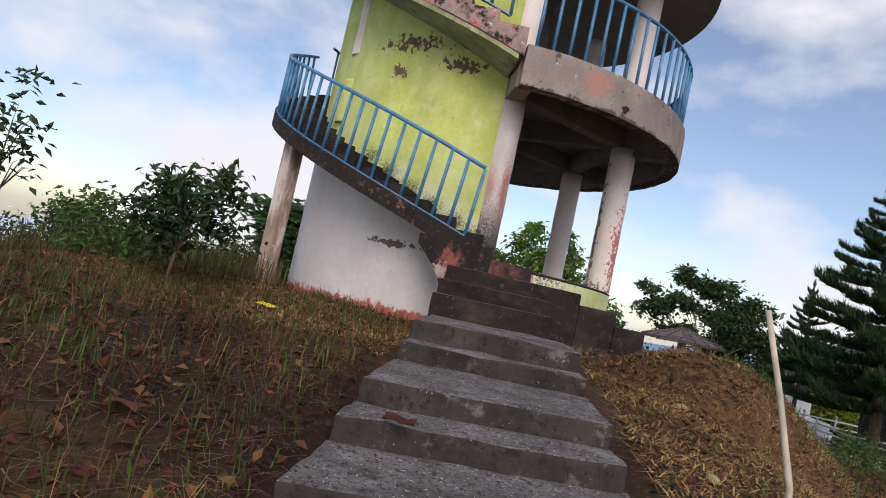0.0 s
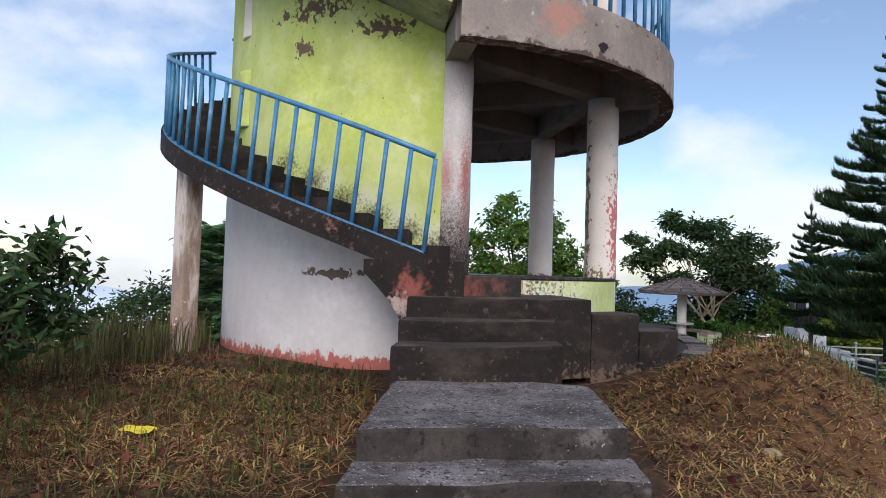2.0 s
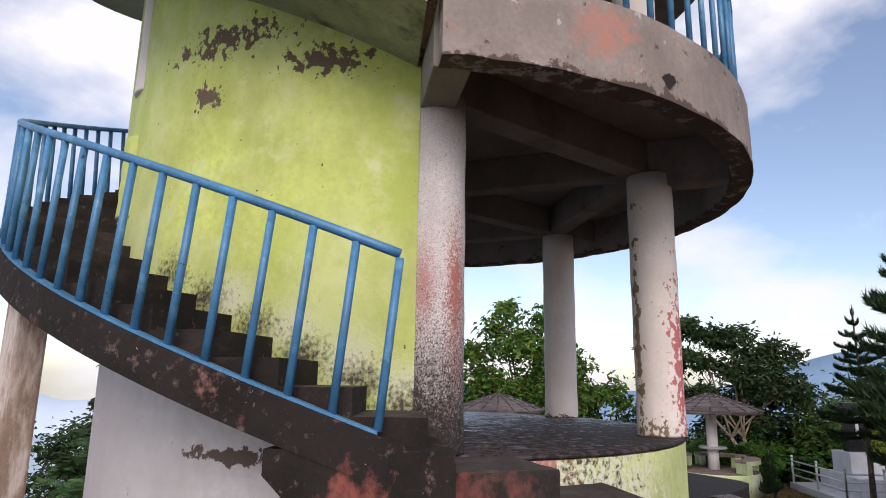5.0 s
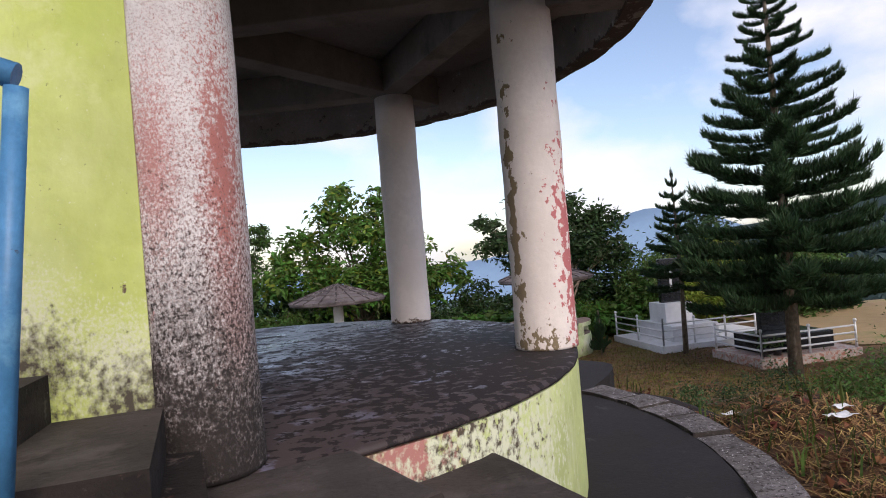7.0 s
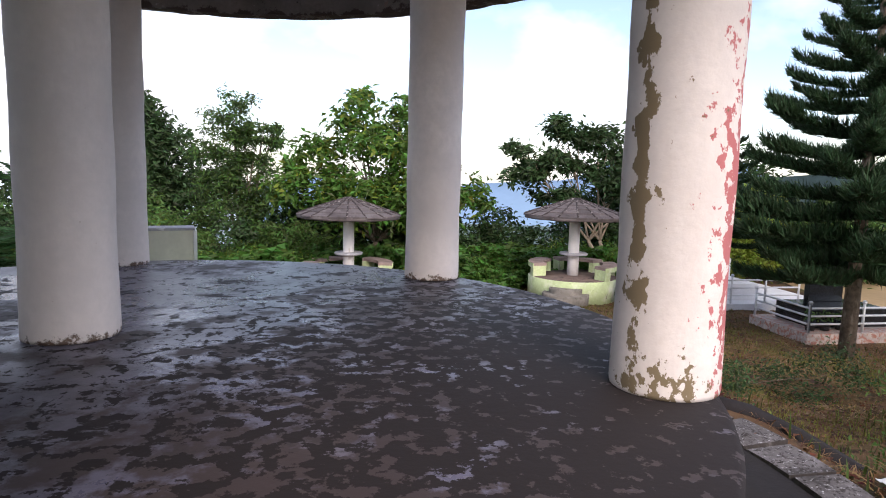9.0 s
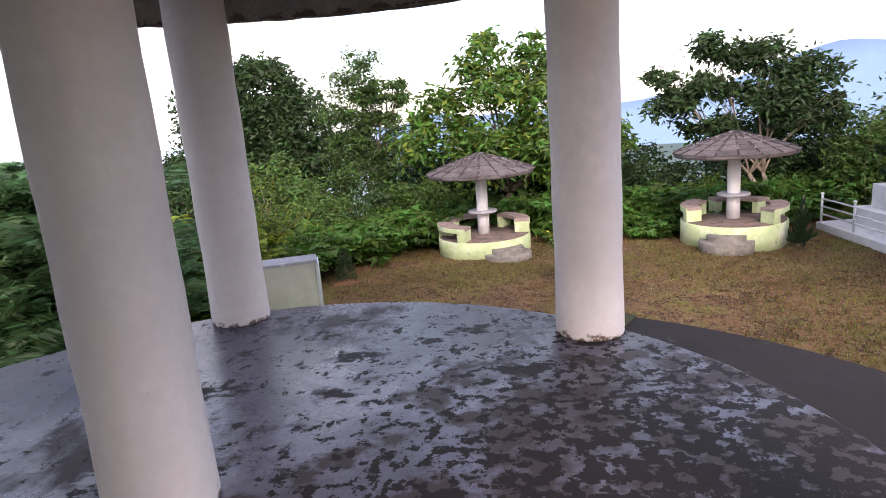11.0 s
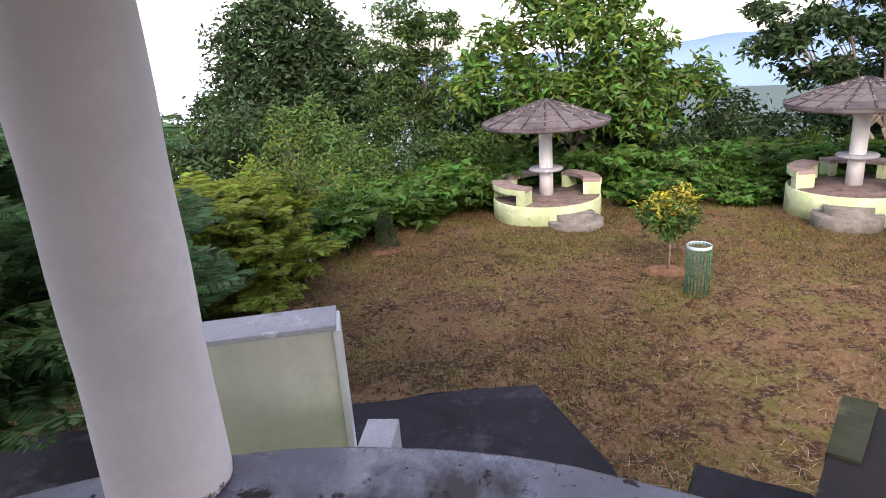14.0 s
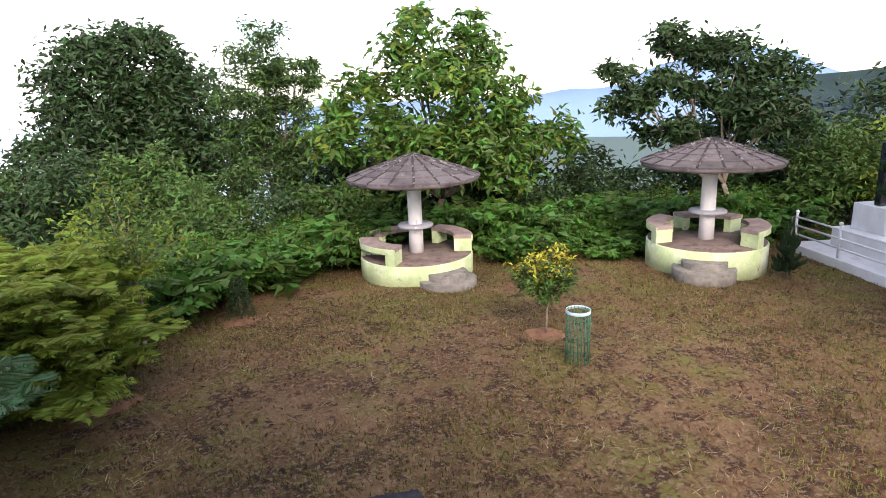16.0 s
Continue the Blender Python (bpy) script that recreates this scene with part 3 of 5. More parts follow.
bm = bmesh.new()
sector(bm, DRUM - 0.2, DRUM, -80, A_END, 2.835, 5.6, (CX, CY), 2.5)
tagged(link_mesh("wall_upper", bm, M_GREEN), "lime-green curved wall of the upper storey", "wall", kind="structure")

# columns on the hexagon and one in the middle
COL_R = 0.21
COLS = [("N", 2.61, HEX0 - 119.6, M_COL_N, "white column with worn rose paint and a black grimy foot"),
        ("R", 2.66, HEX0 - 60, M_COL_R, "white column with flaked plaster and rose paint patches"),
        ("M", 2.68, HEX0, M_COL, "plain cream-painted round column on the platform edge"),
        ("L", 2.57, HEX0 + 60, M_COL, "plain cream-painted round column on the platform edge"),
        ("B", 2.6, HEX0 + 120, M_COL, "plain cream-painted round column on the platform edge"),
        ("W", 2.63, HEX0 + 180, M_GREEN, "lime-painted round column built into the stair wall")]


def column(at, z1, material, label):
    bm = bmesh.new()
    h = z1 - at[2]
    prof = [(0, 0.002), (COL_R + 0.004, 0.002), (COL_R + 0.006, 0.02)] + [(COL_R + 0.003 * math.sin(i * 1.7), 0.02 + (h - 0.02) * i / 14) for i in range(1, 15)] + [(0, h)]
    lathe(bm, prof, at, 40)
    bmesh.ops.remove_doubles(bm, verts=bm.verts[:], dist=1e-5)
    bmesh.ops.recalc_face_normals(bm, faces=bm.faces[:])
    return tagged(link_mesh("column", bm, material), label, "column", "columns of the platform")


for _n, rad_, deg, m_, lab in COLS:
    column(on_ring(deg, rad_, 1.72 if _n == "W" else 0.0), 2.42, m_, lab)
    column(on_ring(deg, 2.6, 2.84), 5.3, M_COL, "cream-painted round column of the upper storey")
column((CX - 0.04, CY + 0.16, 0), 2.42, M_COL, "plain cream-painted round column at the platform's middle")

# first slab: ceiling below, ring beam at the rim, beams between the columns
bm = bmesh.new()
sector(bm, 0.02, SLAB - 0.16, -79, 166, 2.76, 2.83, (CX, CY), 3)
sector(bm, 0.02, DRUM - 0.1, 166, 281, 2.765, 2.832, (CX, CY), 3)
tagged(link_mesh("ceiling", bm, M_SOFFIT), "bare grey-brown cement underside of the slab", "ceiling", kind="structure")
M_RIM_RED = mat("slab_rim_paint", (0.30, 0.25, 0.225), 0.9, vary=0.16, vary_scale=2.0, bump=0.4, bump_scale=30,
                spots=[(GRIME, 3.0, 0.66, 0.74, UP, 0.95), ((0.45, 0.42, 0.40), 8.0, 0.63, 0.68, ONE, 0.9)],
                # darker towards the rim's bottom edge
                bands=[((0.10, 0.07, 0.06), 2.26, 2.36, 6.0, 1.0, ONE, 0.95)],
                blots=[((0.42, 0.21, 0.17), (1.68, 6.98, 2.60), (0.55, 0.4, 0.28), 8.0, 0.7, 0.25), (GRIME, (2.15, 7.3, 2.42), (0.16, 0.2, 0.18), 7.0, 0.6)])
bm = bmesh.new()
sector(bm, SLAB - 0.16, SLAB + 0.02, -79, 166, 2.28, 2.83, (CX, CY), 1.2)
bmesh.ops.subdivide_edges(bm, edges=[e for e in bm.edges if abs(e.verts[0].co.z - e.verts[1].co.z) > 0.3], cuts=4)
for v in bm.verts:
    chip = max(0.0, noise.noise(v.co * 5.0) + 0.15) * (1.0 if v.co.z < 2.3 else 0.25)
    v.co.z += 0.018 * chip
    v.co += Vector(noise.noise_vector(v.co * 4.0)) * 0.008
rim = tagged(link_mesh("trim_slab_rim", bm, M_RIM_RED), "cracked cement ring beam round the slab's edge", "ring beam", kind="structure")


def beam(a, b, z0, z1, w, name="beam"):
    bm = bmesh.new()
    a, b = Vector((*a, 0)), Vector((*b, 0))
    d = b - a
    m = Matrix.Translation((a + b) / 2) @ Matrix.Rotation(math.atan2(d.y, d.x), 4, "Z")
    box(bm, (-d.length / 2, -w / 2, z0), (d.length / 2, w / 2, z1), 0.012, m)
    return tagged(link_mesh(name, bm, M_SOFFIT), "cement ceiling beam between two columns", "beam", "ceiling beams")


for i in range(6):
    p, q = on_ring(HEX0 + 60 * i, 2.6)[:2], on_ring(HEX0 + 60 * (i + 1), 2.6)[:2]
    beam(p, q, 2.42, 2.757, 0.24)
    beam((CX, CY), p, 2.425, 2.756, 0.22)
    if HEX0 + 60 * i < 166:
        beam(p, on_ring(HEX0 + 60 * i, SLAB - 0.165)[:2], 2.43, 2.755, 0.22)
for i in (4, 5):
    p = on_ring(HEX0 + 60 * i, 2.6)
    beam(p[:2], on_ring(HEX0 + 60 * i, SLAB - 0.165)[:2], 2.30, 2.755, 0.24)

# upper floor and roof slab
bm = bmesh.new()
sector(bm, 0.02, 3.72, 0, 359.99, 5.3, 5.75, (CX, CY), 4)
tagged(link_mesh("roof_slab", bm, M_SOFFIT), "round cement roof slab", "roof", kind="structure")
# added core, coloured dark in place of the shade behind the upper columns
bm = bmesh.new()
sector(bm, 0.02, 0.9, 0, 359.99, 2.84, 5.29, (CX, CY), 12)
tagged(link_mesh("wall_core", bm, M_DARK_IN), "added dark core painted as the shade inside the upper storey", "wall", kind="structure")


# ---- spiral stairs ----
TREAD, RISER = 6.5, 0.147
STAIR = 3.62      # the stair's outer radius


def stairs(base, first_top, edge_mat, under_mat, name_label, broken):
    st = holder("spiral_stair", (CX, CY, base), name_label, "stair", "spiral stair flights")
    for k in range(18):
        a0, a1 = -79.5 - TREAD * k, -79.5 - TREAD * (k + 1)
        top = first_top + RISER * k
        bm = bmesh.new()
        rr = STAIR - (0.144 if not broken else 0.03)
        out = (lambda d, s=k: rr + (0.02 * noise.noise(Vector((d * 0.4, s * 3.1, base))) if broken else 0))
        sector(bm, DRUM + 0.002, out, a0, a1, lambda a: rail_line(a) - 0.22 + (first_top - 0.275), top, (0, 0), 2.2)
        if broken:
            roughen(bm, 0.012, 9)
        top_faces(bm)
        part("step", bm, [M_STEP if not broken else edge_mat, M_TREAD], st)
    if not broken:
        bm = bmesh.new()
        sector(bm, STAIR - 0.14, STAIR, -81.5, -79.5 - TREAD * 18, lambda a: rail_line(a) - 0.24, lambda a: rail_line(a) - 0.012, (0, 0), 2.2)
        part("stringer", bm, edge_mat, st, "blackened cement stringer with flaked rose paint")
    else:
        bm = bmesh.new()
        sector(bm, DRUM + 0.004, STAIR - 0.05, -80.5, -79.5 - TREAD * 18, lambda a: rail_line(a) - 0.29 + (first_top - 0.275), lambda a: rail_line(a) - 0.215 + (first_top - 0.275), (0, 0), 2.2)
        part("soffit", bm, under_mat, st, "pale lime-washed underside")
    return st


M_STRINGER = mat("stringer_paint", (0.024, 0.018, 0.016), 0.92, vary=0.25, vary_scale=2.5, bump=0.5, bump_scale=40,
                 spots=[(GRIME, 2.6, 0.5, 0.65, ONE, 0.95), ((0.22, 0.11, 0.095), 3.2, 0.63, 0.70, ONE, 0.9), ((0.45, 0.40, 0.38), 34.0, 0.69, 0.70, ONE, 0.9), ((0.12, 0.09, 0.08), 12.0, 0.57, 0.66, ONE, 0.92)],
                 blots=[((0.24, 0.075, 0.06), (0.32, 6.5, -0.16), (0.30, 0.5, 0.34), 12.0, 0.7, 0.3), ((0.40, 0.30, 0.28), (0.2, 6.5, -0.30), (0.25, 0.4, 0.22), 20.0, 0.6, 0.2)])
stairs(0.0, 0.275, M_STRINGER, None, "blackened cement spiral stair climbing round the green drum", False)
M_UNDER = mat("stair_underside", (0.34, 0.35, 0.20), 0.9, vary=0.2, vary_scale=2, bump=0.3, spots=[((0.10, 0.09, 0.06), 3.0, 0.56, 0.7, ONE, 0.95)])
stairs(RISE2, 0.20, M_EDGE, M_UNDER, "broken-edged upper flight of the spiral stair", True)
bm = bmesh.new()
sector(bm, DRUM + 0.002, STAIR - 0.004, -77.5, -86, -0.85, 0.125, (CX, CY), 1.5)
sector(bm, DRUM + 0.002, STAIR - 0.006, -86, -92.5, lambda a: -0.62 + 0.62 * ((-86 - a) / 6.5) ** 0.6, lambda a: 0.125 + 0.0 * a, (CX, CY), 0.8)
tagged(link_mesh("stair_plinth", bm, M_STRINGER), "flaked rose and black plinth under the stair's foot", "plinth")

bm = bmesh.new()
mrot = Matrix.Translation((-2.58, 8.0, 0)) @ Matrix.Rotation(radians(-32), 4, "Z")
box(bm, (-0.115, -0.115, -1.35), (0.115, 0.115, rail_line(-140) - 0.2), 0.025, mrot)
tagged(link_mesh("stair_post", bm, M_POST), "square cement post with brown stains under the stair", "post")


# ---- blue railings ----
def railing(name, path_pts, height, spacing, label, lean=0.0):
    """path_pts: the foot line. Two rails and round bars between them."""
    h = holder(name, path_pts[0], label, "railing", "blue railings")
    o = Vector(path_pts[0])
    pts = [Vector(p) - o for p in path_pts]
    up = Vector((0, 0, height))

    def along(i):
        d = pts[min(i + 1, len(pts) - 1)] - pts[max(i - 1, 0)]
        return Vector((d.x, d.y, 0)).normalized()

    bm = bmesh.new()
    tube(bm, [p + up - along(i) * lean for i, p in enumerate(pts)], 0.027, 10)
    part("top_rail", bm, M_BLUE, h)
    bm = bmesh.new()
    rings = []
    for i, p in enumerate(pts):
        d = (pts[min(i + 1, len(pts) - 1)] - pts[max(0, i - 1)]).normalized()
        n = d.cross(Vector((0, 0, 1))).normalized()
        rings.append([bm.verts.new(p + n * s + Vector((0, 0, z))) for s, z in ((-0.025, -0.009), (0.025, -0.009), (0.025, 0.009), (-0.025, 0.009))])
    for p, q in zip(rings, rings[1:]):
        for j in range(4):
            bm.faces.new((p[j], p[(j + 1) % 4], q[(j + 1) % 4], q[j]))
    bm.faces.new(rings[0][::-1])
    bm.faces.new(rings[-1])
    part("bottom_rail", bm, M_BLUE, h)
    bm = bmesh.new()
    tube(bm, [(0, 0, 0.006), (0, 0, height - 0.018)], 0.023, 8)
    bar_me = None
    total, want = 0.0, 0.0
    for p, q in zip(pts, pts[1:]):
        seg = math.hypot(q.x - p.x, q.y - p.y)
        while want <= total + seg + 1e-6:
            c = p.lerp(q, (want - total) / seg)
            if bar_me is None:
                ob = part("baluster", bm, M_BLUE, h)
                bar_me = ob.data
            else:
                ob = new("baluster", bar_me)
                ob.parent = h
            ob.location = c
            ob.rotation_euler = (Vector((p.x - q.x, p.y - q.y, 0)).normalized() * lean + up).to_track_quat("Z", "Y").to_euler()
            want += spacing
        total += seg
    return h


railing("stair_railing", [on_ring(-83.7 - 2 * i, STAIR - 0.05, rail_line(-83.7 - 2 * i)) for i in range(54)], 0.905, 0.2305, "sky-blue steel railing along the spiral stair", 0.088)
railing("balcony_railing", [on_ring(-77 + 3 * i, SLAB - 0.06, 2.845) for i in range(82)], 1.0, 0.235, "sky-blue steel railing round the upper balcony")
railing("upper_stair_railing", [on_ring(-84 - 2 * i, STAIR - 0.08, 2.83 + 0.10 + rail_line(-84 - 2 * i)) for i in range(50)], 0.92, 0.272, "sky-blue steel railing along the upper stair")


# ---- entrance steps ----
ent = holder("entrance_steps", (0.9, 6.6, -0.8), "blackened cement entrance steps fanning round the platform", "steps")


def ent_step(pts, z0, z1, m_=M_STEP, label=""):
    bm = bmesh.new()
    prism(bm, [(x - 0.9, y - 6.6) for x, y in pts], z0 + 0.8, z1 + 0.8, 0.018)
    bmesh.ops.subdivide_edges(bm, edges=[e for e in bm.edges if e.calc_length() > 0.35], cuts=3)
    roughen(bm, 0.008, 6)
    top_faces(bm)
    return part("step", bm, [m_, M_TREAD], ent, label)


def arc(a0, a1, r0, r1, n=9):
    return [on_ring(a0 + (a1 - a0) * i / n, r0 + (r1 - r0) * i / n)[:2] for i in range(n + 1)]


M_TOPSTEP = mat("landing_cement", (0.034, 0.026, 0.024), 0.9, vary=0.22, vary_scale=2, bump=0.4, spots=[(GRIME, 2.6, 0.5, 0.66, ONE, 0.95), ((0.13, 0.06, 0.05), 3.0, 0.56, 0.68, ONE, 0.9)],
                blots=[((0.20, 0.065, 0.055), (0.9, 6.72, -0.12), (0.75, 0.3, 0.2), 9.0, 0.7, 0.3)])
ent_step([on_ring(-80, 2.70)[:2]] + arc(-82, -66.5, 3.44, 3.36) + arc(-66.5, -80, 2.70, 2.70, 5)[:-1], -0.85, -0.004, M_TOPSTEP)
ent_step([(0.30, 6.30), (0.75, 6.36), (1.2, 6.46), (1.65, 6.62), (2.03, 6.83)] + arc(-51, -66, 2.70, 2.70, 5) + arc(-66.5, -84, 3.365, 3.445, 5), -0.95, -0.2)
ent_step([(0.28, 5.90), (0.8, 6.0), (1.25, 6.17), (1.64, 6.38), (1.65, 6.615), (1.2, 6.455), (0.75, 6.355), (0.30, 6.295)], -1.0, -0.385)
ent_step([(0.27, 5.56), (0.8, 5.66), (1.3, 5.84), (1.66, 6.02), (1.655, 6.37), (1.25, 6.165), (0.8, 5.995), (0.28, 5.895)], -1.0, -0.56)
# the side steps that go down to the walk
ent_step([(2.04, 6.84), (2.30, 6.97), (2.56, 7.14), (2.40, 7.42), (2.14, 7.26), (1.93, 7.14)], -1.9, -0.335)
ent_step([(2.57, 7.12), (2.82, 7.24), (3.04, 7.43), (2.86, 7.70), (2.62, 7.53), (2.41, 7.42)], -1.9, -0.51)
ent_step([(1.95, 7.17), (2.14, 7.28), (2.40, 7.44), (2.62, 7.56), (2.86, 7.74)] + arc(-31, -52, 2.70, 2.70, 5), -1.9, -0.80)

# ---- the walk round the platform ----
M_WALK = mat("walk_cement", (0.022, 0.018, 0.019), 0.85, vary=0.2, vary_scale=1.2, bump=0.4, spots=[(GRIME, 1.3, 0.5, 0.66, ONE, 0.9), ((0.08, 0.072, 0.072), 2.4, 0.62, 0.72, (1, 0.6, 1), 0.85), ((0.30, 0.19, 0.10), 1.6, 0.68, 0.72, ONE, 0.9)])
bm = bmesh.new()
sector(bm, 2.70, 3.78, -30.6, 16, -1.7, -0.855, (CX, CY), 3)
sector(bm, 2.70, lambda a: 3.78 + 1.45 * float(smooth01(16, 30, a)), 16, 58, -3.4, -0.86, (CX, CY), 2)
walk_slab = tagged(link_mesh("pavement", bm, [M_WALK]), "dark weathered cement walk round the platform", "pavement", kind="structure")
bm = bmesh.new()
sector(bm, 2.65, 4.7, 58.2, 67, -3.4, -1.28, (CX, CY), 2)
roughen(bm, 0.03, 2)
h_blk = link_mesh("retaining_block", bm, M_MOSS)
bm = bmesh.new()
sector(bm, 2.7, 4.66, 58.6, 66.6, -1.28, -1.235, (CX, CY), 2)
roughen(bm, 0.02, 3)
part("top_slab", bm, M_ASPHALT, h_blk, "broken black cement top")
tagged(h_blk, "mossy broken cement block below the walk", "block")
bm = bmesh.new()
sector(bm, 4.55, 5.25, 56, 58.1, -3.4, -0.84, (CX, CY), 1)
tagged(link_mesh("retaining_wall", bm, M_MOSS), "mossy green retaining wall at the walk's end", "wall")

# kerb stones along the walk's outer edge, each its own
kerb = holder("kerb", on_ring(-20, 3.9, -0.9), "cracked cement kerb blocks edging the walk", "kerb")
a = -30.0
while a < 14:
    w = random.uniform(5.0, 8.5)
    bm = bmesh.new()
    z = -0.845 + random.uniform(-0.02, 0.02)
    o = on_ring(-20, 3.9, -0.9)
    sector(bm, 3.79, 4.08 + random.uniform(-0.03, 0.04), a + 0.25, a + w - 0.25, -1.5, z, (CX, CY), 3)
    roughen(bm, 0.018, 5)
    for v in bm.verts:
        v.co -= Vector(o)
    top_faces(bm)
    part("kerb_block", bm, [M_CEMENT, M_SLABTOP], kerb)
    a += w
# the low curved end wall
bm = bmesh.new()
tube(bm, [(x, y, float(ground_height(x, y)) - 0.02) for x, y in ((4.7, 12.2), (5.1, 12.15), (5.5, 11.95), (5.8, 11.6), (5.95, 11.2), (6.0, 10.8))], [0.08, 0.11, 0.12, 0.12, 0.11, 0.07], 10)
roughen(bm, 0.03, 4)
tagged(link_mesh("bank_edging", bm, M_WALK), "worn earth-brown rounded edging on the bank", "edging")

# ---- the slabs of the path that leads up ----
pth = holder("approach_path", (1.1, 3.0, -1.1), "rough cement stepping path up to the tower", "path")
SLABS = [(5.52, 4.12, -0.80), (4.14, 3.74, -0.97), (3.78, 2.58, -1.12), (2.62, 2.18, -1.27), (2.22, 1.45, -1.42), (1.5, 0.85, -1.57), (0.9, 0.15, -1.72), (0.2, -0.7, -1.87), (-0.65, -2.2, -2.02)]
for i, (yb, yf, z) in enumerate(SLABS):
    bm = bmesh.new()
    grow = 0.012 * i
    xs0, xs1 = 0.33 - 0.02 * i, 1.80 + 0.035 * i
    box(bm, (xs0 - 1.1, yf - 3.0, -0.42), (xs1 - 1.1, yb - 3.0, 0.0), 0.022)
    bmesh.ops.subdivide_edges(bm, edges=[e for e in bm.edges if e.calc_length() > 0.3], cuts=6, use_grid_fill=True)
    for v in bm.verts:
        v.co.y += (0.20 + 0.01 * i) * (v.co.x) * (0.25 if i == 0 and v.co.y > 1.8 else 1.0)
        v.co.z += z + 1.1 + 0.012 * noise.noise(Vector((v.co.x * 3, v.co.y * 3, i * 7.0)))
        v.co += Vector(noise.noise_vector(v.co * 6)) * 0.014
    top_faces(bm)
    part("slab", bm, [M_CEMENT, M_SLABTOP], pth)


# ---- parapet behind the platform and the black apron below ----
def parapet(at, size, turn, label):
    h = holder("parapet_wall", at, label, "wall", turn=turn)
    bm = bmesh.new()
    box(bm, (-size[0], -size[1], -size[2]), (0, 0, -0.03), 0.006)
    part("wall_body", bm, M_PANEL, h)
    bm = bmesh.new()
    box(bm, (-size[0] - 0.02, -size[1] - 0.02, -0.029), (0.02, 0.02, 0.0), 0.006)
    part("coping", bm, M_COPING, h, "pale blue-grey cement coping")
    bm = bmesh.new()
    box(bm, (0.001, -size[1] - 0.018, -size[2]), (0.035, 0.018, -0.03), 0.006)
    part("end_face", bm, M_MARBLE, h, "white-painted end face")
    return h


parapet((-0.20, 13.66, 0.23), (0.72, 0.22, 3.55), 15, "cream parapet wall with pale coping beside the platform")
bm = bmesh.new()
box(bm, (-0.16, 13.38, -3.4), (0.03, 13.92, -0.60), 0.012)
tagged(link_mesh("stair_newel_block", bm, M_COPING), "pale grey cement block below the parapet", "block")
bm = bmesh.new()
prism(bm, [(-6.5, 17.4), (-4.5, 12.0), (2.2, 12.8), (2.15, 15.2), (1.75, 16.9), (0.95, 18.7), (-0.1, 18.6), (-1.2, 18.3)], -3.6, -3.18, 0.02)
bmesh.ops.subdivide_edges(bm, edges=[e for e in bm.edges if e.calc_length() > 0.6], cuts=4)
roughen(bm, 0.03, 2.5)
tagged(link_mesh("pavement_apron", bm, M_ASPHALT), "black cement apron below the platform", "pavement", kind="structure")


# ---- pavilions ----
M_RIB = mat("roof_rib_cement", (0.06, 0.048, 0.048), 0.92, vary=0.25, vary_scale=6, bump=0.5, spots=[((0.24, 0.21, 0.20), 7.0, 0.55, 0.6, ONE, 0.9)])


M_PAVSTEP = mat("pavilion_step_cement", (0.25, 0.225, 0.195), 0.9, vary=0.2, vary_scale=4, bump=0.5, spots=[((0.10, 0.085, 0.07), 6.0, 0.55, 0.68, ONE, 0.95)])
M_PILLAR = mat("white_pillar_paint", (0.84, 0.80, 0.78), 0.8, vary=0.06, vary_scale=3, bump=0.2, spots=[((0.55, 0.48, 0.42), 6.0, 0.62, 0.72, UP, 0.9)])


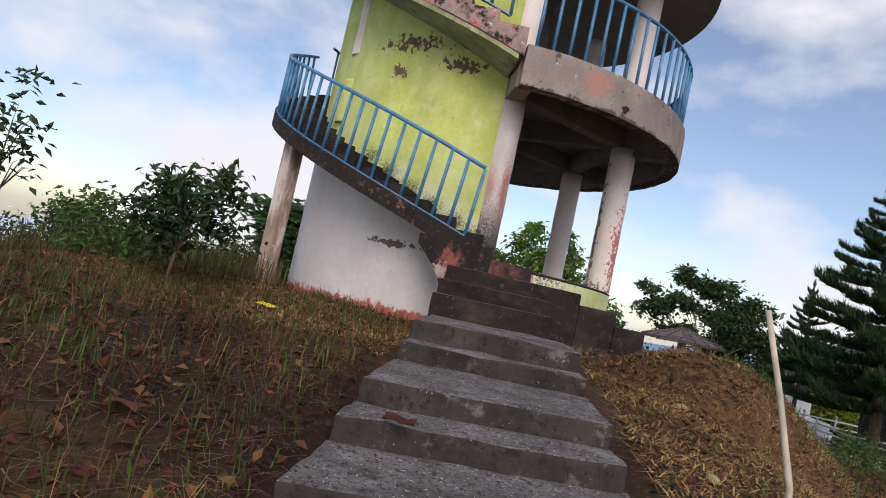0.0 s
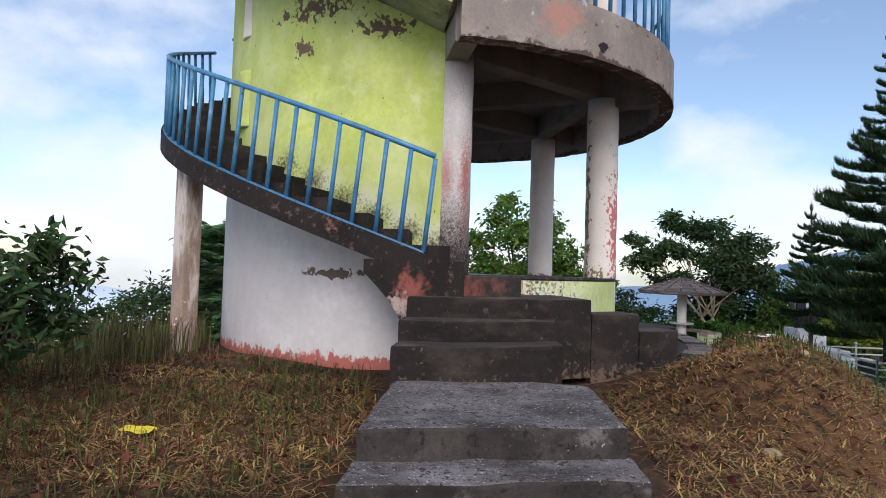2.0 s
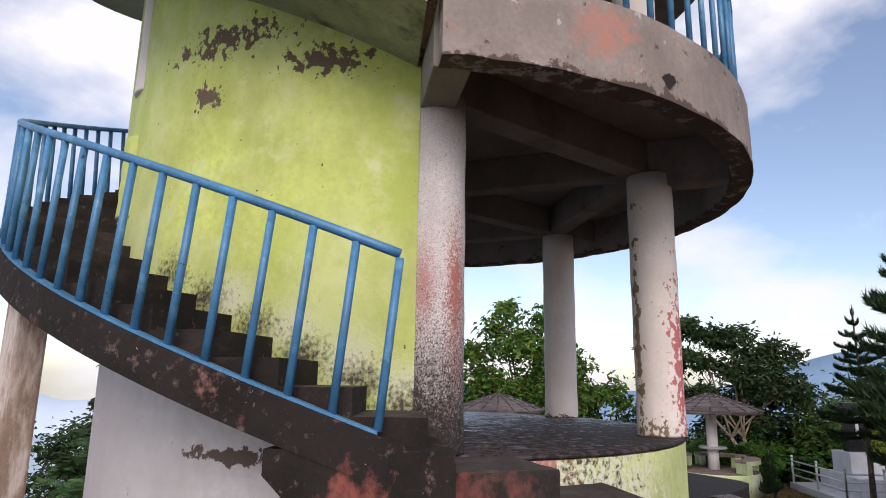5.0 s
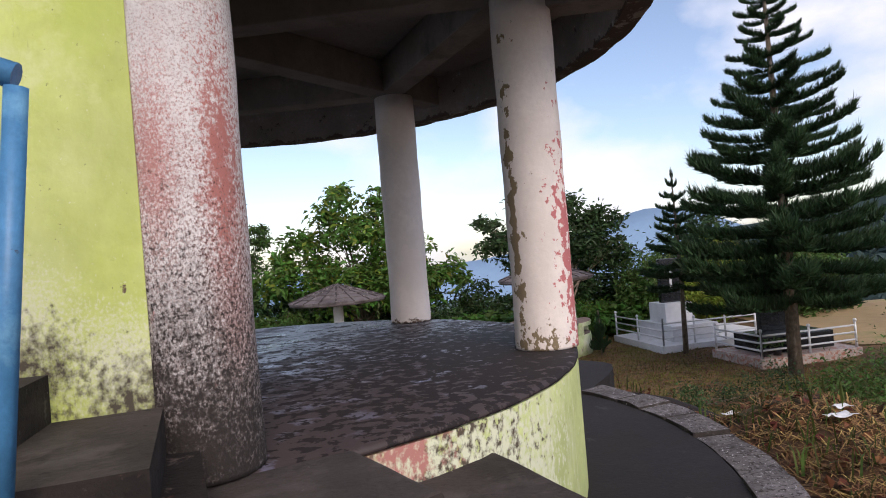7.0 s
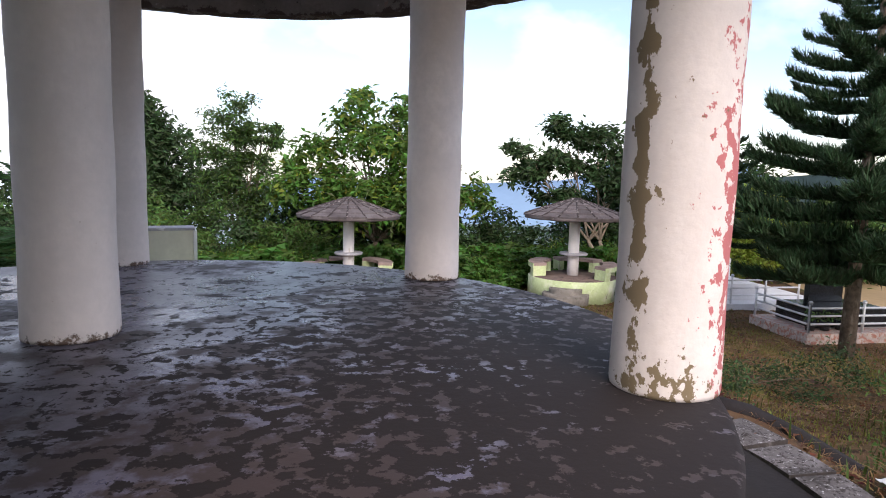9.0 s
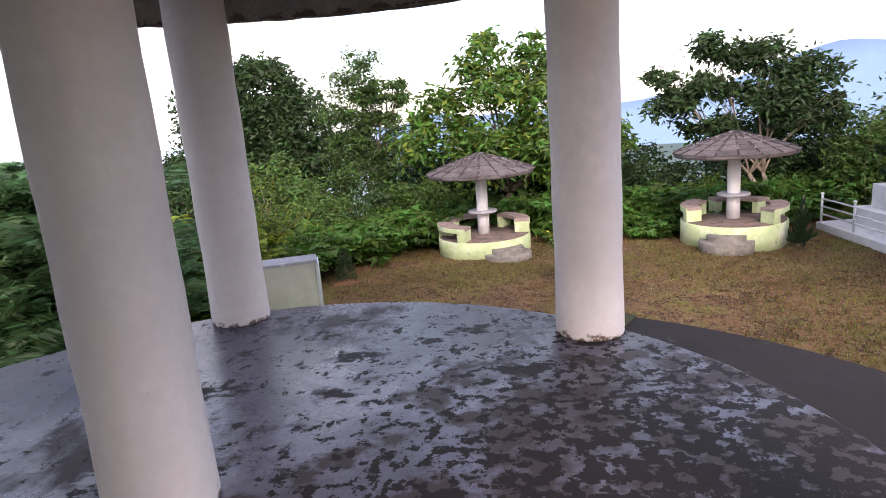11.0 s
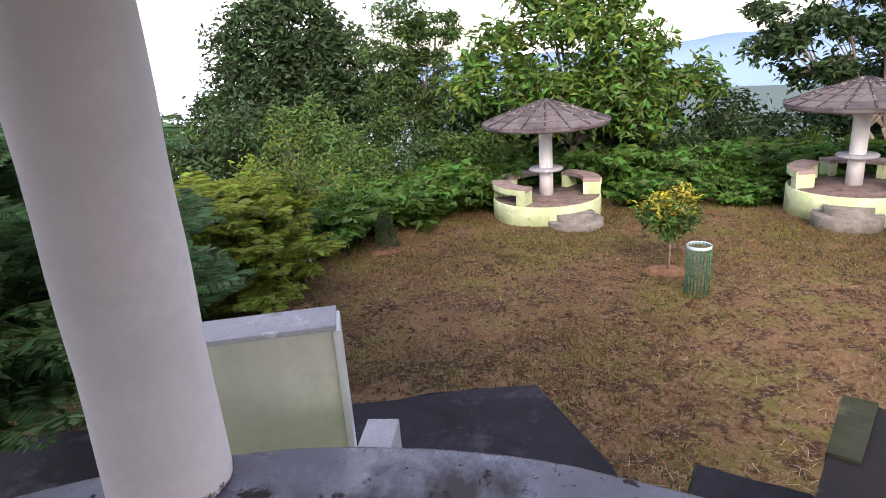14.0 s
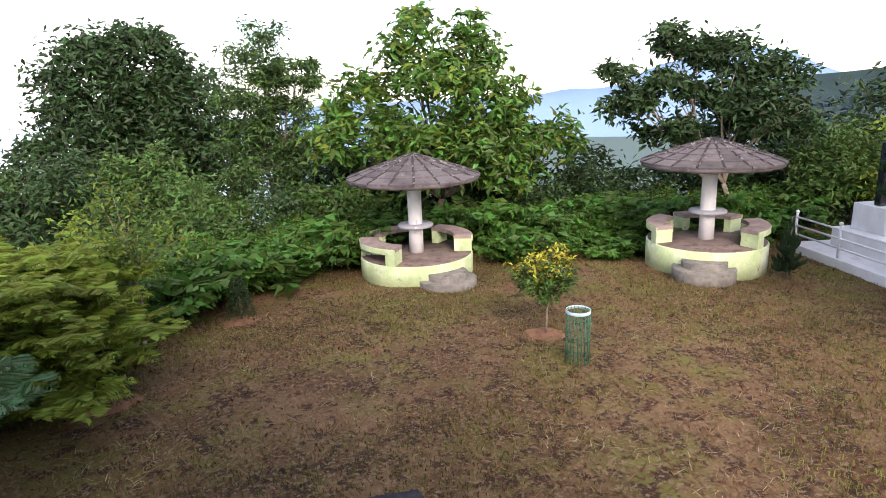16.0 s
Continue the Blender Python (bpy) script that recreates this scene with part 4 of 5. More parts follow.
def pavilion(at, opening, label):
    h = holder("garden_pavilion", at, label, "pavilion", "garden pavilions", turn=opening)
    FL = 0.50
    bm = bmesh.new()
    lathe(bm, [(0, FL), (1.50, FL), (1.53, FL - 0.03), (1.53, -0.35), (0, -0.35)], (0, 0, 0), 48)
    part("base", bm, [M_GREEN_PALE], h, "pale green round plinth")
    bm = bmesh.new()
    lathe(bm, [(0.0, FL + 0.012), (1.49, FL + 0.012), (1.49, FL)], (0, 0, 0), 40)
    part("floor_disc", bm, M_PAVFLOOR, h, "brown cement floor")
    for k, (r, z) in enumerate(((0.74, 0.13), (0.52, 0.29))):
        bm = bmesh.new()
        lathe(bm, [(0, z), (r, z), (r + 0.015, z - 0.02), (r + 0.015, -0.35), (0, -0.35)], (1.48, 0, 0), 28)
        roughen(bm, 0.012, 6)
        part("step", bm, M_PAVSTEP, h)
    bm = bmesh.new()
    lathe(bm, [(0, FL), (0.20, FL), (0.19, FL + 0.8), (0.185, 2.74), (0, 2.74)], (0, 0, 0), 20)
    part("pillar", bm, M_PILLAR, h, "white round pillar")
    bm = bmesh.new()
    lathe(bm, [(0, FL + 0.72), (0.46, FL + 0.72), (0.48, FL + 0.74), (0.48, FL + 0.78), (0.46, FL + 0.80), (0, FL + 0.80)], (0, 0, 0), 32)
    part("table", bm, M_COPING, h, "round pale cement table")
    for mid in (88, 180, 272):
        b = new("bench")
        b.parent = h
        bm = bmesh.new()
        sector(bm, 1.02, 1.52, mid - 36, mid + 36, FL + 0.36, FL + 0.46, (0, 0), 4)
        part("seat", bm, M_SEAT, b, "brown cement seat")
        bm = bmesh.new()
        sector(bm, 1.505, 1.535, mid - 36.4, mid + 36.4, FL + 0.30, FL + 0.445, (0, 0), 4)
        part("seat_edge", bm, M_GREEN_PALE, b)
        for e in (mid - 36, mid + 36):
            bm = bmesh.new()
            sector(bm, 1.03, 1.51, e - 10.5 if e > mid else e + 0.3, e - 0.3 if e > mid else e + 10.5, FL, FL + 0.362, (0, 0), 4)
            part("bench_end", bm, M_GREEN_PALE, b)
        tagged(b, "curved lime-green bench")
    # shallow shingled roof: courses of cement plates with raised ribs
    z_ap, z_ev, R = 3.18, 2.60, 1.72
    n_s, rows = 18, 5
    for j in range(rows):
        r1, r0 = R * (1 - j / rows), R * (1 - (j + 1) / rows)
        za, zb = z_ev + (z_ap - z_ev) * (j / rows) ** 0.92, z_ev + (z_ap - z_ev) * ((j + 1) / rows) ** 0.92
        me = None
        for i in range(n_s):
            if me is None:
                bm = bmesh.new()
                w = 360 / n_s
                lo, hi = [], []
                for a in (-w / 2 + 0.4, 0, w / 2 - 0.4):
                    c, s = math.cos(radians(a)), math.sin(radians(a))
                    lo.append((c * (r1 + 0.05), s * (r1 + 0.05), za + 0.012))
                    hi.append((c * max(r0, 0.02), s * max(r0, 0.02), zb))
                th = Vector((0, 0, 0.045))
                A = [bm.verts.new(p) for p in lo] + [bm.verts.new(p) for p in hi]
                B = [bm.verts.new(Vector(v.co) - th) for v in A]
                for q in ((0, 1, 4, 3), (1, 2, 5, 4)):
                    bm.faces.new([A[x] for x in q])
                    bm.faces.new([B[x] for x in q[::-1]])
                for p, q in ((0, 1), (1, 2), (2, 5), (5, 4), (4, 3), (3, 0)):
                    bm.faces.new((A[q], A[p], B[p], B[q]))
                bmesh.ops.recalc_face_normals(bm, faces=bm.faces[:])
                ob = part("shingle", bm, M_THATCH, h)
                me = ob.data
            else:
                ob = new("shingle", me)
                ob.parent = h
            ob.rotation_euler = (random.uniform(-0.006, 0.006), random.uniform(-0.006, 0.006), radians(i * 360 / n_s))
    me = None
    for i in range(n_s):
        if me is None:
            bm = bmesh.new()
            a = radians(180 / n_s)
            tube(bm, [(math.cos(a) * r, math.sin(a) * r, z_ev + (z_ap - z_ev) * max(0.0, 1 - r / R) ** 0.92 + 0.005) for r in (R + 0.03, R * 0.8, R * 0.6, R * 0.4, R * 0.2, 0.06)], 0.036, 5)
            ob = part("rib", bm, M_RIB, h)
            me = ob.data
        else:
            ob = new("rib", me)
            ob.parent = h
        ob.rotation_euler = (0, 0, radians(i * 360 / n_s))
    bm = bmesh.new()
    lathe(bm, [(0.0, z_ev + 0.12), (0.6, z_ev + 0.05), (R - 0.12, z_ev - 0.11), (R + 0.01, z_ev - 0.12), (R + 0.03, z_ev - 0.02), (R - 0.05, z_ev + 0.0), (0, z_ap - 0.08)], (0, 0, 0), 54)
    for v in bm.verts:
        if math.hypot(v.co.x, v.co.y) > R - 0.1 and v.co.z < z_ev - 0.08:
            v.co.z += 0.03 * noise.noise(v.co * 6)
    part("roof_slab", bm, M_THATCH, h, "grey cement roof slab with a deep eave")
    return h


pavilion((1.66, 28.55, -3.26), -63, "lime-green round pavilion with curved benches and grey shingle roof")
pavilion((9.36, 27.45, -3.10), -119, "lime-green round pavilion with benches, table and shingle roof")


# ---- plants ----
RNG = np.random.default_rng(7)


def unit(n):
    v = RNG.normal(size=(n, 3))
    return v / np.linalg.norm(v, axis=1, keepdims=True)


def leaf_mesh(name, at, size, material, parent=None, aspect=0.42, droop=0.35, label="", kind="", up=0.35, extra=None, flat=None):
    """Folded pointed leaves at the given places, each its own small sheet."""
    at = np.asarray(at, float)
    n = len(at)
    size = np.broadcast_to(np.asarray(size, float), (n,))[:, None]
    d = unit(n) if flat is None else flat
    d[:, 2] = d[:, 2] * 0.6 - droop * 0.5
    d /= np.linalg.norm(d, axis=1, keepdims=True)
    nrm = unit(n)
    nrm[:, 2] = np.abs(nrm[:, 2]) + up
    side = np.cross(d, nrm)
    side /= np.linalg.norm(side, axis=1, keepdims=True) + 1e-9
    nn = np.cross(side, d)
    L, W = size * RNG.uniform(0.7, 1.25, (n, 1)), size * aspect * RNG.uniform(0.8, 1.2, (n, 1))
    p0 = at
    p1 = at + d * L * 0.45 + side * W * 0.5 + nn * W * 0.16
    p2 = at + d * L - nn * L * 0.10
    p3 = at + d * L * 0.45 - side * W * 0.5 + nn * W * 0.16
    v = np.stack([p0, p1, p2, p3], 1).reshape(-1, 3)
    i = np.arange(n)[:, None] * 4
    f = np.concatenate([i + [0, 1, 2], i + [0, 2, 3]], 1).reshape(-1, 3)
    me = bpy.data.meshes.new(name)
    me.from_pydata(v.tolist(), [], f.tolist())
    mats = material if isinstance(material, (list, tuple)) else [material]
    for m in mats:
        me.materials.append(m)
    if len(mats) > 1:
        idx = np.repeat((RNG.random(n) < extra).astype(np.int32), 2) if np.isscalar(extra) else np.repeat(np.asarray(extra, np.int32), 2)
        me.polygons.foreach_set("material_index", idx)
    ob = new(name, me)
    if parent is not None:
        ob.parent = parent
    return tagged(ob, label, kind=kind)


def crown_points(blobs, n, clump=0.26, sub=16, shell=0.5):
    w = np.array([b[3] ** 2 for b in blobs])
    w = w / w.sum()
    out = []
    for b, share in zip(blobs, w):
        k = max(5, int(sub * b[3] / 1.5))
        u = unit(k) * RNG.uniform(shell, 1.0, (k, 1)) * b[3]
        if len(b) > 4:
            u[:, 2] *= b[4]
        c = np.array(b[:3]) + u
        m = max(8, int(n * share))
        pick = RNG.integers(0, k, m)
        out.append(c[pick] + RNG.normal(size=(m, 3)) * clump * b[3] * np.array([1, 1, 0.7]))
    return np.concatenate(out)


def tree(base, blobs, n, size, material, label, bark=None, trunk=0.14, name="tree", forks=1, aspect=0.42, clump=0.26, sub=16, droop=0.35, twigs=True, extra=None, shell=0.5):
    h = holder(name, base, label, "tree" if name != "shrub" else "shrub")
    o = np.array(base)
    rel = [(b[0] - o[0], b[1] - o[1], b[2] - o[2], *b[3:]) for b in blobs]
    top = max(b[2] for b in rel)
    bm = bmesh.new()
    cx, cy = sum(b[0] for b in rel) / len(rel), sum(b[1] for b in rel) / len(rel)
    zf = min(b[2] for b in rel) * 0.55
    for k in range(forks):
        ox = (k - (forks - 1) / 2) * trunk * 3
        fork = Vector((cx * 0.35 + ox * 2.0, cy * 0.35, max(zf, 0.25)))
        tube(bm, [(ox, 0, -0.25), (ox * 1.2 + 0.02, 0.01, fork.z * 0.5), fork], [trunk * 1.25, trunk, trunk * 0.85], 9)
        for j, b in enumerate(rel):
            if j % forks == k:
                c = Vector(b[:3])
                mid = fork.lerp(c, 0.5) + Vector((random.uniform(-.1, .1), random.uniform(-.1, .1), 0.12)) * b[3]
                tube(bm, [fork, mid, c], [trunk * 0.6, trunk * 0.4, trunk * 0.15], 6)
                if twigs:
                    for _ in range(3):
                        e = c + Vector(unit(1)[0]) * b[3] * 0.8
                        tube(bm, [mid, mid.lerp(e, 0.6) + Vector((0, 0, 0.06)), e], [trunk * 0.25, trunk * 0.14, trunk * 0.05], 5)
    part("trunk", bm, bark or M_BARK, h)
    leaf_mesh("crown", crown_points(rel, n, clump, sub, shell), size, material, h, aspect, droop, extra=extra)
    return h


def gz(x, y):
    return float(ground_height(x, y))


# the broad-leaved tree behind the pavilion
tree((2.7, 33.2, gz(2.7, 33.2)), [(2.1, 33, 2.5, 1.35), (3.9, 33, 2.3, 1.3), (2.2, 33, 3.6, 0.6), (3.9, 33, 3.5, 0.55), (0.4, 33, 1.1, 1.35), (-0.8, 32.6, 0.1, 1.1), (2.2, 32.3, 0.9, 1.7), (4.4, 32.6, 0.8, 1.6),
      (6.0, 33, 0.6, 1.3), (7.0, 33, -0.3, 0.9), (1.2, 32.4, -0.5, 1.3), (5.3, 32.4, -0.8, 1.3), (3.3, 31.9, -0.5, 1.3)], 9500, 0.36, [M_LEAF, M_LEAF_YELLOW],
     "broad-leaved green tree behind the pavilion", trunk=0.12, extra=0.12, sub=22, clump=0.2)
tree((12.0, 31.0, gz(12.0, 31.0)), [(10.5, 32, 2.7, 0.95, 0.55), (12.0, 32, 2.3, 1.2, 0.55), (9.1, 32, 0.9, 1.0, 0.45), (10.3, 32, 1.4, 1.1, 0.45), (13.6, 32, 1.6, 1.3, 0.5), (12.2, 31.6, 0.7, 1.4, 0.55), (14.2, 32, 0.2, 1.2, 0.55),
      (10.2, 32, 0.1, 1.0, 0.45), (8.6, 32, 1.9, 0.6, 0.5), (13.0, 32.5, -0.6, 1.2)], 9500, 0.30, M_LEAF_DARK, "dark spreading tree with forked pale trunk", M_BARK_PALE, trunk=0.085, forks=2, sub=20, clump=0.2)
tree((-11.4, 45, gz(-11.4, 45)), [(-11.4, 45, 1.2, 3.6), (-13.5, 45, -0.8, 2.8), (-9.0, 45, 0.4, 2.8), (-10.2, 44.6, 2.8, 2.0), (-12.4, 45, 2.6, 1.9), (-10.5, 43.5, -2.0, 3.2), (-14.5, 44, -2.8, 2.6), (-7.6, 44, -2.2, 2.4)], 34000, 0.40,
     M_LEAF_DARK, "dense round dark-green tree", trunk=0.3, sub=60, clump=0.13, shell=0.8)
tree((-3.2, 36, gz(-3.2, 36)), [(-3.2, 36, 2.9, 1.2), (-3.7, 36, 1.4, 1.3), (-2.3, 36, 1.8, 1.1), (-1.6, 36, 2.3, 0.7), (-3.9, 36, -0.2, 1.3), (-2.6, 35.8, 0.0, 1.3), (-3.3, 35.6, -1.6, 1.6), (-2.0, 35.6, -1.4, 1.1)], 17000, 0.25, [M_LEAF_MID, M_LEAF_DARK],
     "tall mid-green tree with feathery outline", trunk=0.12, sub=30, clump=0.17, droop=0.6, aspect=0.3, extra=0.4)
# mixed scrub behind the garden, each clump its own
for x, y, z, r, m_, sz in ((-7.2, 34, -1.7, 1.7, M_LEAF_MID, 0.14), (-9.4, 33, -2.0, 2.0, M_LEAF_DARK, 0.16), (-5.6, 32.5, -2.0, 1.5, M_LEAF_MID, 0.13), (-12.4, 34, -2.2, 2.4, M_LEAF_MID, 0.16), (-0.6, 32.0, -2.1, 1.3, M_LEAF_MID, 0.13),
                           (8.6, 34, -2.2, 1.6, M_LEAF_DARK, 0.15), (16.2, 31, -1.6, 1.8, M_LEAF_MID, 0.15), (17.6, 30, -1.2, 1.6, M_LEAF_YELLOW, 0.14), (19.8, 33, -0.6, 2.6, M_LEAF_DARK, 0.2), (-7.0, 29, -2.7, 1.3, M_LEAF_YELLOW, 0.12),
                           (-4.6, 30.4, -2.4, 1.3, M_LEAF_MID, 0.13), (-2.6, 31.2, -2.4, 1.2, M_LEAF_DARK, 0.12), (6.2, 31.6, -2.6, 1.0, M_LEAF_DARK, 0.12), (-15.5, 31, -3.4, 2.4, M_LEAF_DARK, 0.18), (-11, 28, -3.6, 2.0, M_LEAF_MID, 0.15), (-8.6, 25, -3.3, 1.7, M_LEAF_DARK, 0.14),
                           (4.6, 34.5, -1.2, 2.2, M_LEAF_DARK, 0.16), (0.5, 34.8, -1.0, 2.0, M_LEAF_DARK, 0.15), (14.2, 34.5, -1.4, 2.4, M_LEAF_DARK, 0.18), (22.5, 30.5, -1.4, 2.2, M_LEAF_MID, 0.18)):
    tree((x, y, gz(x, y)), [(x, y, z, r), (x - 0.7 * r, y, z - 0.35 * r, 0.7 * r), (x + 0.7 * r, y - 0.2, z - 0.3 * r, 0.75 * r), (x, y - 0.3, z - 0.7 * r, 0.8 * r)], int(3800 * r), sz * 1.75, m_, "tangled green hillside scrub", trunk=0.05, name="shrub", sub=26, clump=0.19)


# ---- ferns ----
def frond_points(n_pairs, length, arch):
    out = []
    for i in range(n_pairs):
        t = (i + 1) / n_pairs
        r = length * t
        w0 = 1
        z = arch * math.sin(t * 2.2) * length * 0.55 - 0.25 * length * t * t * (1 - arch)
        w = 0.40 * length * math.sin(math.pi * min(1, 0.18 + 0.82 * t)) ** 0.8 + 0.02
        for s in (-1, 1):
            out.append((r, 0.0, z, r + w * 0.35, s * w, z - 0.12 * w, length / n_pairs))
    return np.array(out)


def fern_patch(name, plants, material, label, pairs=9, fronds=9, category="fern", kind="stuff"):
    V, F = [], []
    base = 0
    for (x, y, z, L) in plants:
        for k in range(fronds):
            q = frond_points(pairs, L * RNG.uniform(0.7, 1.15), RNG.uniform(0.35, 1.0))
            a = RNG.uniform(0, 2 * math.pi)
            c, s = math.cos(a), math.sin(a)
            rot = np.array([[c, s], [-s, c]])
            p0, p1 = q[:, :3].copy(), q[:, 3:6].copy()
            p0[:, :2] = p0[:, :2] @ rot
            p1[:, :2] = p1[:, :2] @ rot
            w = q[:, 6:7] * 0.95
            fw = np.array([c, s, 0.0])
            jz = np.array([0, 0, 1.0]) * RNG.normal(size=(len(q), 1)) * w * 0.55
            a0, a1, a2, a3 = p0 - fw * w * 0.3, p0 * 0.45 + p1 * 0.55 + fw * w * 0.75, p1, p0 * 0.5 + p1 * 0.5 - fw * w * 0.4
            a1, a3, a2 = a1 + jz, a3 - jz, a2 + jz * RNG.normal(size=(len(q), 1))
            v = np.stack([a0, a1, a2, a3], 1).reshape(-1, 3) + np.array([x, y, z])
            m = len(q)
            V.append(v)
            F.append(np.arange(m * 4).reshape(m, 4) + base)
            base += m * 4
    me = bpy.data.meshes.new(name)
    me.from_pydata(np.concatenate(V).tolist(), [], np.concatenate(F).tolist())
    me.materials.append(material)
    return tagged(new(name, me), label, category, kind=kind)


def scatter(n, x0, x1, y0, y1, keep):
    pts = []
    while len(pts) < n:
        x, y = RNG.uniform(x0, x1), RNG.uniform(y0, y1)
        if keep(x, y):
            pts.append((x, y))
    return pts


def edge_of_lawn(x):
    return float(np.interp(x, [-9, -6.0, -5.0, -4.3, -3.4, -2.2, -0.5, 1.5, 4, 6.5, 9.5, 12, 14], [18, 20.0, 22.8, 24.6, 25.8, 27.2, 28.9, 30.4, 30.0, 29.6, 29.8, 29.6, 29.5]))


fern_patch("fern_bank", [(x, y, gz(x, y) + RNG.uniform(0.1, 0.9), RNG.uniform(0.55, 1.1)) for x, y in scatter(520, -10, 14, 19, 34, lambda x, y: edge_of_lawn(x) < y < edge_of_lawn(x) + 4.2)], M_FERN, "bright green ferns and bracken beyond the lawn")
fern_patch("fern_fringe", [(x, y, gz(x, y) + RNG.uniform(0.0, 0.5), RNG.uniform(0.4, 0.9)) for x, y in scatter(240, 4.0, 14, 28.6, 32, lambda x, y: True)], M_FERN, "deep green ferns beneath the trees")
bank = scatter(150, -9, 14, 18, 33, lambda x, y: edge_of_lawn(x) + 0.3 < y < edge_of_lawn(x) + 3.6)
leaf_mesh("undergrowth", crown_points([(x, y, gz(x, y) + RNG.uniform(0.3, 0.9), RNG.uniform(0.35, 0.8)) for x, y in bank], 60000, 0.3, 14), 0.12, [M_FERN, M_LEAF_YELLOW], None, 0.34, 0.5, "mixed green undergrowth beyond the lawn", "stuff", extra=0.18)["category"] = "undergrowth"
# feathery yellow-green shrub and the dark ferny tree by the platform
h = holder("feathery_shrub", (-5.1, 22.1, gz(-5.1, 22.1)), "feathery yellow-green shrub at the lawn's edge", "shrub")
bm = bmesh.new()
for i in range(7):
    a = i * 0.9
    tube(bm, [(0.05 * math.cos(a), 0.05 * math.sin(a), -0.1), (0.3 * math.cos(a), 0.3 * math.sin(a), 0.9), (0.6 * math.cos(a), 0.6 * math.sin(a), 2.0)], [0.035, 0.025, 0.008], 6)
part("stems", bm, M_BARK_PALE, h)
cr = fern_patch("foliage", [(RNG.normal() * 0.65, RNG.normal() * 0.9, 0.15 + RNG.uniform(0, 2.15), RNG.uniform(0.4, 0.75)) for _ in range(280)], M_LEAF_YELLOW, "", 18, 8, "", "")
cr.parent = h
M_LEAF_FERNY = mat("ferny_leaf", (0.115, 0.23, 0.085), 0.5, vary=0.25, vary_scale=1.0, per_island=0.45, two_sided=0.45, spec=0.35)
h = holder("ferny_tree", (-5.9, 18.0, gz(-5.9, 18.0)), "dark ferny-leaved tree beside the platform", "tree")
bm = bmesh.new()
tube(bm, [(0, 0, -0.2), (0.25, -0.1, 1.2), (0.7, -0.4, 2.6), (1.0, -0.7, 3.9)], [0.10, 0.08, 0.06, 0.03], 8)
tube(bm, [(0.3, -0.1, 1.4), (-0.3, -0.5, 2.6), (-0.6, -0.9, 3.6)], [0.06, 0.05, 0.02], 8)
part("trunk", bm, M_BARK_PALE, h)
cr = fern_patch("crown", [(0.65 + RNG.normal() * 0.8, -0.8 + RNG.normal() * 0.9, 2.1 + RNG.uniform(-0.9, 2.2), RNG.uniform(0.5, 0.9)) for _ in range(165)], M_LEAF_FERNY, "", 24, 9, "", "")
cr.parent = h

# small two-stemmed tree, clipped cones, the golden bush and its wire guard
tree((-3.92, 23.5, gz(-3.92, 23.5)), [(-3.8, 23.5, -0.75, 0.8), (-4.4, 23.6, -1.1, 0.7), (-3.3, 23.5, -1.0, 0.65), (-3.9, 23.4, -0.1, 0.45)], 1500, 0.13, [M_LEAF_MID, M_LEAF_YELLOW], "slender two-stemmed tree with thin olive crown", M_BARK_PALE, trunk=0.045, forks=2, extra=0.4, clump=0.3)


def cone_bush(x, y, hgt, r):
    z = gz(x, y)
    h = holder("clipped_bush", (x, y, z), "small dark clipped cone bush on a soil mound", "bush", "clipped bushes")
    bm = bmesh.new()
    lathe(bm, [(0, 0.09), (0.16, 0.08), (0.42, 0.0), (0.5, -0.06)], (0, 0, 0), 18)
    roughen(bm, 0.03, 4)
    part("mound", bm, M_STRAW_SOIL, h, "bare reddish soil mound")
    n = 1500
    t = RNG.random(n) ** 0.7
    a = RNG.uniform(0, 2 * math.pi, n)
    rad = r * (1 - t) ** 0.7 * RNG.uniform(0.6, 1.05, n) + 0.02
    leaf_mesh("foliage", np.stack([rad * np.cos(a), rad * np.sin(a), 0.08 + t * hgt], 1), 0.07, M_LEAF_DARK, h)
    bm = bmesh.new()
    tube(bm, [(0, 0, 0), (0, 0, hgt * 0.8)], [0.03, 0.015], 6)
    part("stem", bm, M_BARK, h)


M_STRAW_SOIL = mat("mound_soil", (0.26, 0.13, 0.075), 0.95, vary=0.2, vary_scale=5, bump=0.6)
cone_bush(-3.78, 21.8, 1.0, 0.3)
cone_bush(-2.5, 25.6, 0.95, 0.32)

h = holder("golden_bush", (3.86, 23.4, gz(3.86, 23.4)), "young bush with golden top leaves on bare soil", "bush")
bm = bmesh.new()
lathe(bm, [(0, 0.08), (0.2, 0.07), (0.5, -0.02), (0.6, -0.08)], (0, 0, 0), 18)
roughen(bm, 0.03, 4)
part("mound", bm, M_STRAW_SOIL, h)
bm = bmesh.new()
tube(bm, [(0, 0, 0), (0.02, 0, 0.5), (0, 0.02, 0.9)], [0.025, 0.02, 0.01], 6)
for i in range(7):
    a = i * 0.9
    tube(bm, [(0.01, 0, 0.45 + 0.05 * i), (0.2 * math.cos(a), 0.2 * math.sin(a), 0.9 + 0.04 * i), (0.4 * math.cos(a), 0.4 * math.sin(a), 1.25 + 0.04 * i)], [0.012, 0.009, 0.004], 5)
part("stem", bm, M_BARK_PALE, h)
lv = crown_points([(0, 0, 1.2, 0.46), (-0.15, 0, 0.95, 0.26), (0.15, 0, 1.0, 0.28), (0.0, 0, 1.4, 0.42), (-0.35, 0, 1.3, 0.3), (0.35, 0, 1.3, 0.3)], 2400, 0.3, 14)
gold = (lv[:, 2] + RNG.normal(size=len(lv)) * 0.22 > 1.52)
leaf_mesh("foliage", lv, 0.125, [M_LEAF_MID, M_LEAF_GOLD], h, extra=gold)

